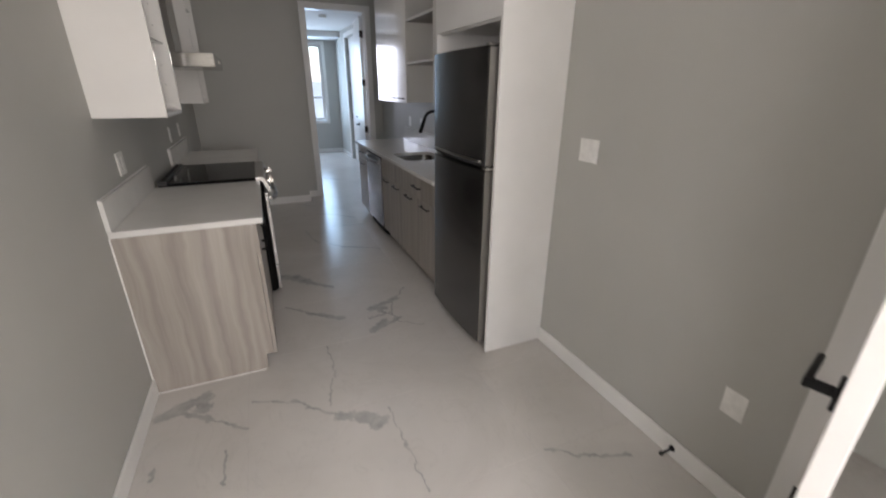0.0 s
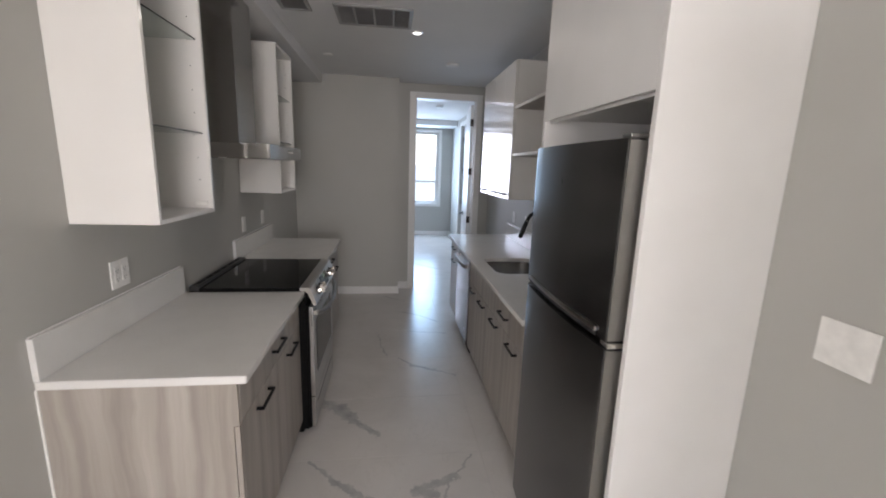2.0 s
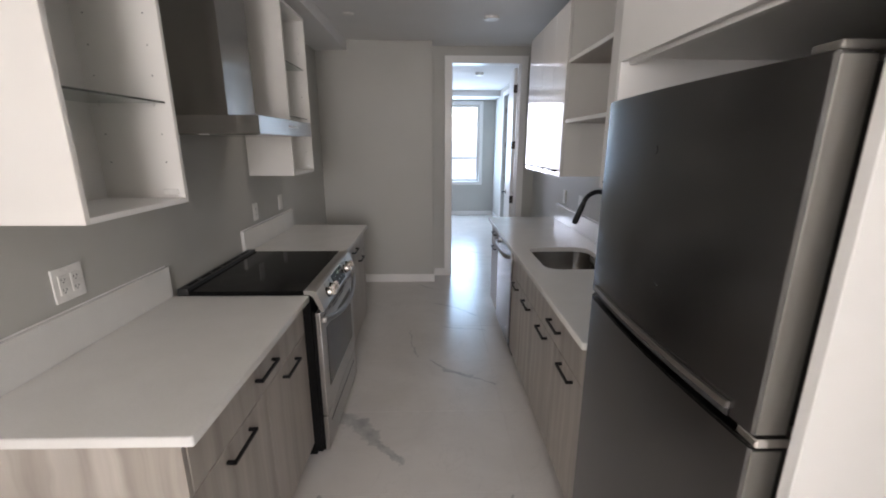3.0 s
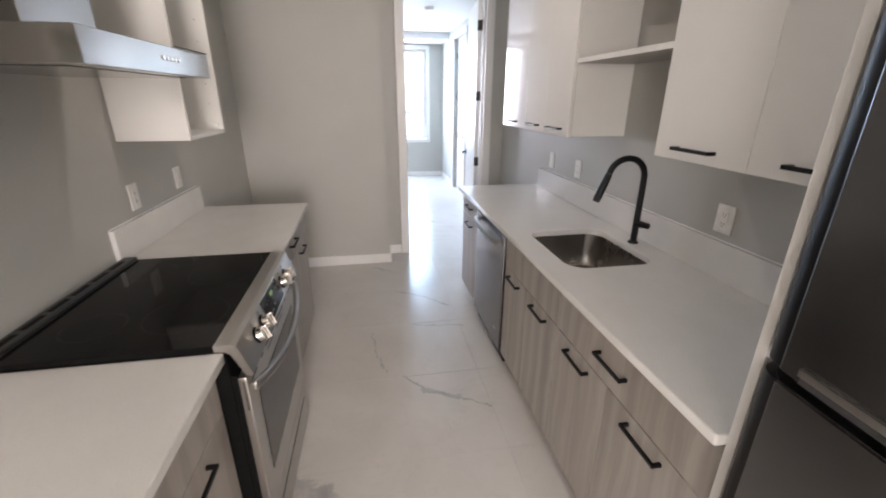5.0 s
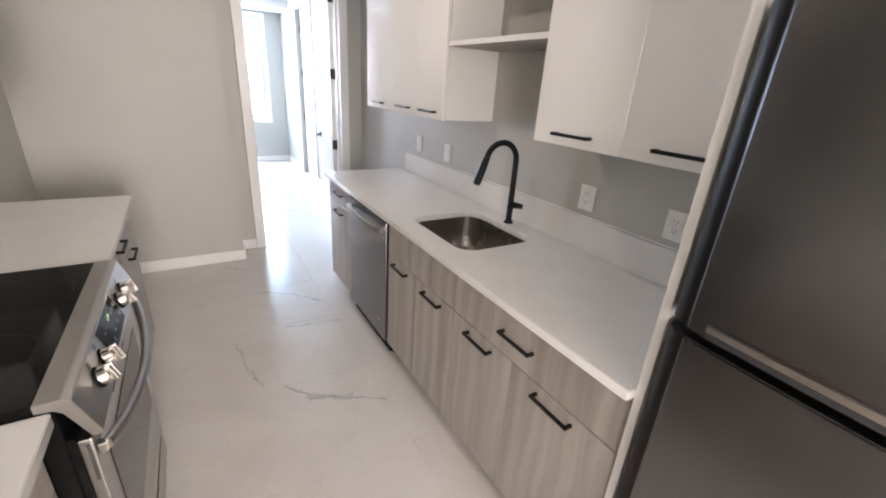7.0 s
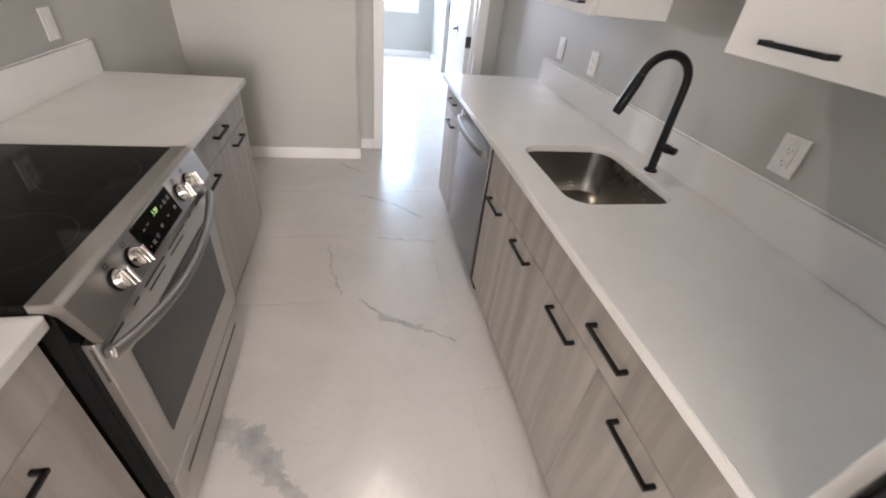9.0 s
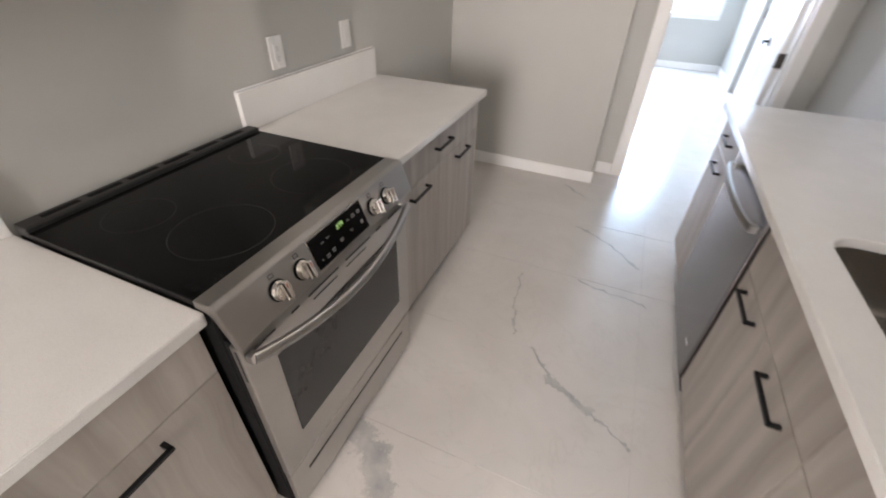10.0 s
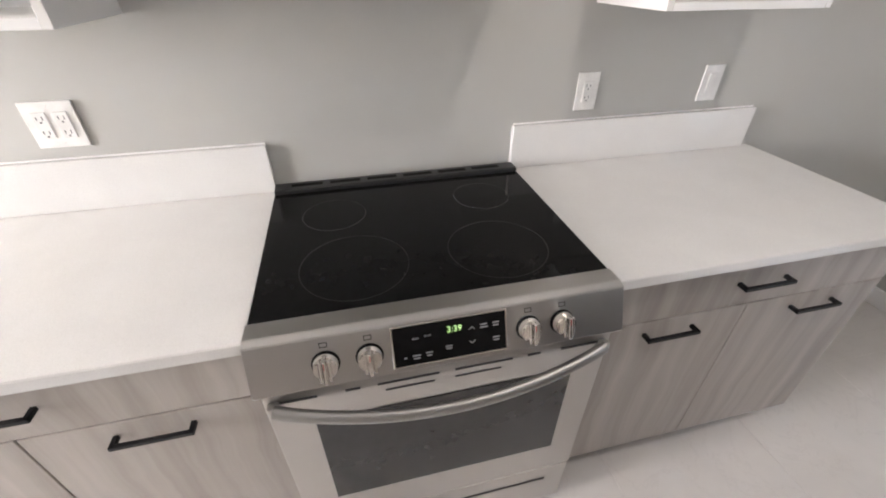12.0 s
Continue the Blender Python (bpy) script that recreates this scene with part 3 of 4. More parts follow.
# ---- kitchen cabinets ----
def pull(parent, side, x, y, z, length=0.16):
    """A square black bar pull on a front at x, which faces side (+1 or -1)."""
    o = side * 0.03
    s = 0.0055
    a, c = sorted((x + side * 0.0005, x + o))
    b2 = box(a, c, y - length / 2, y - length / 2 + 2 * s, z - s, z + s, 0.001)
    box(a, c, y + length / 2 - 2 * s, y + length / 2, z - s, z + s, 0.001, bm=b2)
    a2, c2 = sorted((x + o - side * 0.009, x + o + side * 0.001))
    box(a2, c2, y - length / 2, y + length / 2, z - s, z + s, 0.001, bm=b2)
    part("handle", b2, BLACK, parent, "matt black square bar pull")


def base_cabinet(side, wall, front, y0, y1, doors, drawer=True, sink=False, drawers=0, label="", handle_doors=True, seam=0.712, shift=0.0):
    """A cabinet from the wall to its front, of wood-grain laminate, with a drawer over doors. doors: y of the seams between."""
    s = side
    body_f = front - s * 0.02
    w = wall + s * 0.002
    t = thing("base_cabinet", ((wall + front) / 2, (y0 + y1) / 2, 0), label, "cabinet", "kitchen base cabinets")
    X = lambda a, c: sorted((a, c))
    b2 = None
    for d in ((*X(w, body_f), y0, y0 + 0.018, 0.10, 0.884), (*X(w, body_f), y1 - 0.018, y1, 0.10, 0.884), (*X(w, body_f), y0 + 0.018, y1 - 0.018, 0.10, 0.118), (*X(w, w + s * 0.012), y0 + 0.018, y1 - 0.018, 0.118, 0.884), (*X(body_f - s * 0.02, body_f), y0 + 0.018, y1 - 0.018, 0.84, 0.884)):
        b2 = box(*d, bm=b2)
    part("body", b2, WOOD, t, "grey-beige wood-grain carcass")
    part("toe_kick", box(*X(front - s * 0.075, front - s * 0.062), y0, y1, 0.001, 0.10, 0.001), WOOD, t)
    g = 0.0018
    fx = X(front - s * 0.018, front)
    if drawers:
        zs = [0.10, 0.712, 0.872]
        if drawers == 2:
            zs = [0.10, 0.725, 0.872]
        for z0, z1 in zip(zs, zs[1:]):
            dr = part("drawer_front", box(*fx, y0 + g, y1 - g, z0 + g, z1 - g, 0.0012), WOOD, t)
            pull(dr, s, front, (y0 + y1) / 2, z1 - 0.066 if z1 > 0.8 else z1 - 0.055)
        return t
    if drawer:
        dr = part("drawer_front", box(*fx, y0 + g, y1 - g, seam + g, 0.872, 0.0012), WOOD, t)
        if not sink:
            pull(dr, s, front, (y0 + y1) / 2 + shift, 0.783 + (seam - 0.69) * 0.7)
    ys = [y0, *doors, y1]
    for a, c in zip(ys, ys[1:]):
        dd = part("door", box(*fx, a + g, c - g, 0.10, seam - g, 0.0012), WOOD, t)
        pull(dd, s, front, (a + c) / 2 + (shift if a == y0 else 0.0), seam - (0.046 if s > 0 else 0.036))
    return t


LF = 0.621   # left fronts
RF = 1.822   # right fronts
base_cabinet(1, 0.0, LF, 2.566, 3.505, [3.035], label="wood-grain base cabinet, drawer over two doors, beside the stove", seam=0.724)
base_cabinet(1, 0.0, LF, 4.283, 5.252, [4.765], label="wood-grain base cabinet, drawer over two doors, beyond the stove", seam=0.722)
ep = thing("end_panel", (0.3, 2.556, 0), "wood-grain end panel with a white caulk line", "panel", kind="structure")
b = prism_y([(0.008, 0.10), (0.601, 0.10), (0.601, 0.7225), (LF - 0.001, 0.7225), (LF - 0.001, 0.884), (0.008, 0.884)], 2.548, 2.5655)
part("panel", box(0.008, 0.548, 2.548, 2.5655, 0.006, 0.10, bm=b), WOOD, ep)
part("caulk_line", box(0.001, 0.0075, 2.544, 2.5655, 0.006, 0.884, 0.001), CAULK, ep)
part("caulk_line", box(0.008, 0.55, 2.5425, 2.5475, 0.0005, 0.0055, 0.001), CAULK, ep)
part("filler_strip", box(0.6035, LF, 2.548, 2.5655, 0.10, 0.7195, 0.001), WOOD, ep)
base_cabinet(-1, 2.44, RF, 3.016, 3.832, [3.448], label="wood-grain base cabinet, drawer over two doors, beside the refrigerator", seam=0.69, shift=0.012)
base_cabinet(-1, 2.44, RF, 3.833, 4.518, [4.19], sink=True, label="grey-beige wood-grain sink cabinet with two doors", seam=0.69)
base_cabinet(-1, 2.44, RF, 5.142, 5.632, [], drawers=2, label="narrow grey-beige wood-grain cabinet at the counter's end")


def slab(name, x0, x1, y0, y1, label, hole=None):
    b2 = bmesh.new()

    def ring(pts):
        vs = [b2.verts.new((x, y, 0.915)) for x, y in pts]
        return [b2.edges.new((vs[i], vs[(i + 1) % len(vs)])) for i in range(len(vs))]

    r = 0.008
    outer = []
    for cx, cy, a0 in ((x1 - r, y1 - r, 0), (x0 + r, y1 - r, 90), (x0 + r, y0 + r, 180), (x1 - r, y0 + r, 270)):
        outer += [(cx + r * math.cos(radians(a0 + a)), cy + r * math.sin(radians(a0 + a))) for a in (0, 30, 60, 90)]
    edges = ring(outer)
    if hole:
        edges += ring(hole)
    bmesh.ops.triangle_fill(b2, use_beauty=True, edges=edges)
    got = bmesh.ops.extrude_face_region(b2, geom=b2.faces[:])
    bmesh.ops.translate(b2, verts=[v for v in got["geom"] if isinstance(v, bmesh.types.BMVert)], vec=(0, 0, -0.03))
    bmesh.ops.recalc_face_normals(b2, faces=b2.faces[:])
    sharp = [e for e in b2.edges if len(e.link_faces) == 2 and e.calc_face_angle(0) > 1.2]
    bmesh.ops.bevel(b2, geom=sharp, offset=0.002, segments=2, affect="EDGES")
    return solo(name, b2, QUARTZ, label, "worktop", smooth=True)


def rounded(x0, x1, y0, y1, r, n=10, bow=0.0):
    pts = []
    for cx, cy, a0 in ((x1 - r, y1 - r, 0), (x0 + r, y1 - r, 90), (x0 + r, y0 + r, 180), (x1 - r, y0 + r, 270)):
        pts += [(cx + r * math.cos(radians(a0 + 90 * a / n)), cy + r * math.sin(radians(a0 + 90 * a / n))) for a in range(n + 1)]
    return pts


SX0, SX1, SY0, SY1 = 1.898, 2.302, 3.905, 4.418
slab("worktop", 0.001, 0.655, 2.545, 3.512, "white quartz worktop with pale edges, beside the stove")
slab("worktop", 0.001, 0.655, 4.276, 5.272, "white quartz worktop near the doorway wall")
slab("worktop", 1.785, 2.439, 3.013, 5.652, "long white quartz worktop with a sink cut-out", rounded(SX0, SX1, SY0, SY1, 0.085))


def splash(x0, x1, y0, y1):
    return solo("backsplash", box(x0, x1, y0, y1, 0.9155, 1.061, 0.002, 2), QUARTZ, "low white quartz backsplash upstand", "backsplash")


splash(0.001, 0.021, 2.546, 3.512)
splash(0.001, 0.021, 4.276, 5.232)
splash(2.419, 2.439, 3.015, 5.566)
CK = [(0.0215, 0.024, 2.55, 3.51), (0.0215, 0.024, 4.28, 5.23), (2.416, 2.4185, 3.02, 5.56)]
for x0, x1, y0, y1 in CK:
    x2, x3 = (0.001, 0.007) if x0 < 1 else (2.433, 2.439)
    structure("caulk_seam", box(x2, x3, y0, y1, 1.0612, 1.0655, 0.0015), CAULK, "thin white caulk seam")

# sink
sk = thing("kitchen_sink", ((SX0 + SX1) / 2, (SY0 + SY1) / 2, 0.70), "undermount satin stainless steel sink", "sink")
b = bmesh.new()
prev = None
for inset, z, r in ((-0.012, 0.8845, 0.095), (-0.003, 0.8845, 0.088), (-0.003, 0.875, 0.088), (0.004, 0.80, 0.085), (0.012, 0.735, 0.08), (0.026, 0.712, 0.07), (0.05, 0.705, 0.06), (0.12, 0.702, 0.04)):
    vs = [b.verts.new((x, y, z)) for x, y in rounded(SX0 + inset, SX1 - inset, SY0 + inset, SY1 - inset, r)]
    if prev:
        for i in range(len(vs)):
            b.faces.new((prev[i], prev[(i + 1) % len(vs)], vs[(i + 1) % len(vs)], vs[i]))
    prev = vs
b.faces.new(prev)
part("bowl", b, BOWL, sk, smooth=True)
b = cyl((2.16, 4.16, 0.7025), (0, 0, 1), 0.045, 0.042, 0.003, 32)
dr = part("drain", b, CHROME, sk, "polished steel drain")
part("drain_basket", cyl((2.16, 4.16, 0.7057), (0, 0, 1), 0.028, 0.022, 0.004, 24), SLOT, dr)

# faucet
fx, fy = 2.352, 4.168
fc = thing("faucet", (fx, fy, 0.9155), "matt black gooseneck pull-down faucet behind the sink", "faucet")
part("base", cyl((fx, fy, 0.9155), (0, 0, 1), 0.026, 0.023, 0.010, 28, bevel=0.002), BLACK, fc, smooth=True)
R = 0.091
ax = Vector((-1, 0.03, 0)).normalized()
pts = [Vector((fx, fy, 0.925)), Vector((fx, fy, 1.0)), Vector((fx, fy, 1.12)), Vector((fx, fy, 1.238))]
for i in range(1, 17):
    a = radians(180 - i * 10.3)
    pts.append(Vector((fx, fy, 1.238)) + ax * (R + R * math.cos(a)) + Vector((0, 0, R * math.sin(a))))
part("neck", tube(pts, [0.0155] * 2 + [0.0145] * (len(pts) - 2), 18, up=(0, 1, 0)), BLACK, fc, smooth=True)
e0, d0 = pts[-1], (pts[-1] - pts[-2]).normalized()
sp = part("spray_head", tube([e0 + d0 * 0.001, e0 + d0 * 0.03, e0 + d0 * 0.125, e0 + d0 * 0.140], [0.0155, 0.0175, 0.0185, 0.015], 18, up=(0, 1, 0)), BLACK, fc, smooth=True)
part("button", box(e0.x - 0.026, e0.x - 0.014, e0.y - 0.005, e0.y + 0.005, e0.z - 0.055, e0.z - 0.025, 0.002), BLACKSIDE, sp)
lv = part("lever_body", cyl((fx, fy, 1.015), (0.45, -1, 0.0), 0.017, 0.0165, 0.036, 20, bevel=0.002), BLACK, fc, smooth=True)
part("lever", cyl((fx + 0.0152, fy - 0.0338, 1.015), (0.45, -1, 0.0), 0.0150, 0.0140, 0.028, 20, bevel=0.003), BLACK, lv, smooth=True)



# ---- upper cabinets ----
def open_cabinet(y0, y1, shelves, label, z0=1.402):
    x1, z1, t_ = 0.303, 2.49, 0.018
    t = thing("wall_cabinet", (0.15, (y0 + y1) / 2, z0), label, "cabinet", "open wall cabinets")
    part("side_panel", box(0.001, x1, y0, y0 + t_, z0, z1, 0.001), GLOSS, t, "glossy white side panel")
    part("side_panel", box(0.001, x1, y1 - t_, y1, z0, z1, 0.001), GLOSS, t, "glossy white side panel")
    part("bottom_panel", box(0.001, x1, y0 + t_, y1 - t_, z0, z0 + t_, 0.001), MELA, t)
    part("top_panel", box(0.001, x1, y0 + t_, y1 - t_, z1 - t_, z1, 0.001), MELA, t)
    part("back_panel", box(0.001, 0.012, y0 + t_, y1 - t_, z0 + t_, z1 - t_), MELA, t)
    for z in shelves:
        sh = part("shelf", box(0.014, x1 - 0.02, y0 + t_ + 0.002, y1 - t_ - 0.002, z, z + 0.006, 0.0008), SHELFGLASS, t, "clear glass shelf")
        for y in (y0 + t_, y1 - t_):
            for x in (0.05, x1 - 0.06):
                s = 1 if y < (y0 + y1) / 2 else -1
                part("shelf_pin", cyl((x, y, z - 0.005), (0, s, 0), 0.004, 0.004, 0.014, 8), PLATE, sh)
    holes = None
    for y, s in ((y0 + t_, 1), (y1 - t_, -1)):
        for x in (0.05, x1 - 0.05):
            for i in range(9):
                z = z0 + 0.15 + i * 0.1
                if min(abs(z - q) for q in shelves) > 0.03:
                    holes = cyl((x, y, z), (0, s, 0), 0.0025, 0.0025, 0.0006, 8, bm=holes)
    tagged(part("pin_holes", holes, SLOT, t), kind="stuff")
    part("hinge_plate", box(x1 - 0.075, x1 - 0.02, y1 - t_ - 0.008, y1 - t_ - 0.0005, z0 + 0.03, z0 + 0.05, 0.002), PLATE, t)
    return t


open_cabinet(2.790, 3.272, [1.752, 2.152], "glossy white open wall cabinet with glass shelves, nearer the entrance", 1.395)
open_cabinet(4.503, 4.985, [1.79, 2.136], "glossy white open wall cabinet with glass shelves, beyond the hood")


def hung_cabinet(y0, y1, seams, label, name="wall_cabinet", x0=2.112, xb=2.439, z0=1.396, z1=2.49, handles=True):
    t = thing(name, ((x0 + xb) / 2, (y0 + y1) / 2, z0), label, "cabinet", "wall cabinets over the sink counter" if handles else "")
    part("body", box(x0 + 0.020, xb, y0, y1, z0, z1, 0.001), GLOSS, t)
    ys = [y0, *seams, y1]
    for a, c in zip(ys, ys[1:]):
        d = part("door", box(x0, x0 + 0.018, a + 0.0006, c - 0.0006, z0 - 0.003, z1 - 0.001, 0.0015), GLOSS, t)
        if handles:
            pull(d, -1, x0, (a + c) / 2, z0 + 0.036, 0.165)
    return t


hung_cabinet(3.016, 3.81, [3.42], "glossy white two-door wall cabinet with black pulls beside the refrigerator")
hung_cabinet(4.51, 5.59, [4.81, 5.135], "glossy white three-door wall cabinet with black pulls near the doorway")
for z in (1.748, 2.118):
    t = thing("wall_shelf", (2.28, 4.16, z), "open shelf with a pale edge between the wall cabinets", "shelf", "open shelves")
    # board is taupe on every face; only the front band is white
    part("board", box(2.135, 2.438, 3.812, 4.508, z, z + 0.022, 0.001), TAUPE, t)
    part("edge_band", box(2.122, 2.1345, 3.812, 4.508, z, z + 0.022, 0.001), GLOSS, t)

# refrigerator surround
sp = thing("refrigerator_surround", (2.15, 2.6, 0), "white full-height panels and bridge cabinet round the refrigerator", "cabinet")
part("side_panel", box(1.808, 2.598, 2.192, 2.213, 0.001, ZC - 0.002, 0.001), MELA, sp)
part("side_panel", box(1.812, 2.438, 2.990, 3.012, 0.001, ZC - 0.002, 0.001), MELA, sp)
part("bridge_bottom", box(1.828, 2.59, 2.2135, 2.9895, 1.858, 1.876, 0.001), MELA, sp)
part("bridge_door", box(1.809, 1.827, 2.2145, 2.9885, 1.850, 2.60, 0.001), MELA, sp)
part("bridge_rail", box(1.836, 1.854, 2.2145, 2.9885, 1.842, 1.8575, 0.001), MELA, sp)
part("bridge_filler", box(1.814, 1.834, 2.2135, 2.9895, 2.603, ZC - 0.002, 0.001), MELA, sp)
part("bridge_back", box(2.44, 2.45, 2.2135, 2.9895, 1.877, 2.60), MELA, sp)

# ---- refrigerator ----
fr = thing("refrigerator", (2.15, 2.62, 0), "dark stainless top-freezer refrigerator", "refrigerator")
FY0, FY1 = 2.236, 2.983


def bowed(y0, y1, z0, z1, xf, xb):
    """A door with a gently bowed front that faces -x and rounded sides."""
    prof = [(xf + 0.006, y0), (xf + 0.001, y0 + 0.006)]
    yr = y1 - 0.056
    for i in range(1, 8):
        u = i / 7
        prof.append((xf - 0.016 * math.sin(math.pi * u), y0 + 0.006 + (yr - y0 - 0.006) * u))
    for i in range(1, 4):
        a = math.radians(20 * i)
        prof.append((xf + 0.005 * (1 - math.cos(a)), yr + 0.005 * math.sin(a)))
    for i in range(1, 4):
        u = i / 4
        prof.append((xf + 0.0045 + 0.050 * u ** 1.15, yr + 0.0045 + 0.051 * u))
    prof += [(xb, y1), (xb, y0)]
    b2 = bmesh.new()
    lo = [b2.verts.new((x, y, z0)) for x, y in prof]
    hi = [b2.verts.new((x, y, z1)) for x, y in prof]
    b2.faces.new(lo)
    b2.faces.new(hi[::-1])
    for i in range(len(prof)):
        b2.faces.new((lo[i], lo[(i + 1) % len(prof)], hi[(i + 1) % len(prof)], hi[i]))
    bmesh.ops.recalc_face_normals(b2, faces=b2.faces[:])
    es = [e for e in b2.edges if abs(e.verts[0].co.z - e.verts[1].co.z) < 1e-5]
    bmesh.ops.bevel(b2, geom=es, offset=0.004, segments=2, affect="EDGES")
    return b2


part("case", box(1.845, 2.53, FY0 + 0.004, FY1 - 0.004, 0.04, 1.714, 0.006, 2), FRIDGE_SIDE, fr, "grey painted case")
part("foot", box(1.86, 2.52, FY0 + 0.02, FY1 - 0.02, 0.001, 0.04), BLACKSIDE, fr)
for nm, z0, z1 in (("freezer_door", 1.148, 1.731), ("fresh_food_door", 0.055, 1.128)):
    d = part(nm, bowed(FY0, FY1, z0, z1, 1.768, 1.822), FRIDGE, fr, "dark brushed steel door", smooth=True)
    b2 = bmesh.new()
    ys = FY1 - 0.056 + 0.0060
    q = [(1.8215 - 0.0480 * math.cos(radians(11.25 * i)), ys + 0.047 * math.sin(radians(11.25 * i))) for i in range(9)] + [(1.8215, ys + 0.002)]
    lo = [b2.verts.new((x, y, z0 + 0.003)) for x, y in q]
    hi = [b2.verts.new((x, y, z1 - 0.003)) for x, y in q]
    b2.faces.new(lo)
    b2.faces.new(hi[::-1])
    for i in range(len(q)):
        b2.faces.new((lo[i], lo[(i + 1) % len(q)], hi[(i + 1) % len(q)], hi[i]))
    bmesh.ops.recalc_face_normals(b2, faces=b2.faces[:])
    # overlay with the dark reflection of the rounded edge painted in
    part("door_side", b2, DARKENED_EDGE, d, "rounded steel door edge, darkened for its dark reflection", smooth=True)
    part("gasket", box(1.8225, 1.8445, FY0 + 0.012, FY1 - 0.012, z0 + 0.012, z1 - 0.012), RUBBER, d)
    part("door_edge", box(1.772, 1.821, FY0 - 0.0025, FY0 - 0.0003, z0 + 0.006, z1 - 0.006, 0.0005), FRIDGE_SIDE, d, "lighter steel door edge")


def bowed_strip(y0, y1, z0, z1, out0, out1, n=14):
    """A strip that follows the doors' bowed front."""
    b2 = bmesh.new()
    rows = []
    for i in range(n + 1):
        y = y0 + (y1 - y0) * i / n
        x = 1.768 - 0.016 * math.sin(math.pi * min(1, max(0, (y - FY0 - 0.006) / (FY1 - 0.056 - FY0 - 0.006))))
        rows.append([b2.verts.new((x - o, y, z)) for o, z in ((out0, z0), (out1, z0), (out1, z1), (out0, z1))])
    for p, q in zip(rows, rows[1:]):
        for k in range(4):
            b2.faces.new((p[k], p[(k + 1) % 4], q[(k + 1) % 4], q[k]))
    b2.faces.new(rows[0])
    b2.faces.new(rows[-1])
    return b2


part("grip_rail", bowed_strip(2.29, FY1 - 0.09, 1.165, 1.178, 0.0005, 0.008), STEEL, fr, "pale steel grip along the freezer door")
# dark strip on the flat door paints the shade under the grip
part("grip_recess", bowed_strip(2.29, FY1 - 0.09, 1.149, 1.1645, 0.0004, 0.0015), SLOT, fr)
part("top_hinge", box(1.775, 1.87, FY0 + 0.004, FY0 + 0.05, 1.7315, 1.744, 0.004, 2), FRIDGE_SIDE, fr)
part("middle_hinge", box(1.772, 1.845, FY0 - 0.006, FY0 + 0.04, 1.1295, 1.1465, 0.003), CHROME, fr)
part("emblem", cyl((1.7522, 2.62, 1.60), (-1, 0, 0), 0.010, 0.010, 0.001, 24), DWSTEEL, fr)

# ---- range ----
RY0, RY1 = 3.5155, 4.2725
rg = thing("range", (0.35, 3.894, 0), "slide-in stainless steel electric range with a black ceramic hob", "stove")
part("case", box(0.03, 0.6565, RY0 + 0.003, RY1 - 0.003, 0.03, 0.915, 0.003), BLACKSIDE, rg, "black enamel case")
part("foot", box(0.06, 0.62, RY0 + 0.02, RY1 - 0.02, 0.001, 0.03), BLACKSIDE, rg)
top = part("hob", box(0.0885, 0.628, RY0 + 0.001, RY1 - 0.001, 0.9165, 0.935, 0.002, 2), BLACKGLASS, rg, "black ceramic glass hob")
bk = part("rear_vent", box(0.036, 0.0880, RY0 + 0.001, RY1 - 0.001, 0.9165, 0.948, 0.005, 2), VENTBAR, rg, "black rear vent bar")
for i in range(6):
    y = RY0 + 0.05 + i * 0.112
    part("vent_slot", box(0.052, 0.070, y, y + 0.090, 0.9481, 0.9486), BLACKSIDE, bk)


def hoop(cx, cy, r, z, w=0.0008):
    b2 = bmesh.new()
    n = 72
    rows = []
    for rr in (r - w, r + w):
        rows.append([b2.verts.new((cx + rr * math.cos(2 * math.pi * i / n), cy + rr * math.sin(2 * math.pi * i / n), z)) for i in range(n)])
    for i in range(n):
        b2.faces.new((rows[0][i], rows[0][(i + 1) % n], rows[1][(i + 1) % n], rows[1][i]))
    return b2


for cx, cy, r in ((0.485, 3.725, 0.121), (0.49, 4.062, 0.119), (0.242, 3.685, 0.083), (0.225, 4.105, 0.080)):
    part("burner_ring", hoop(cx, cy, r, 0.9353), RINGMARK, top)
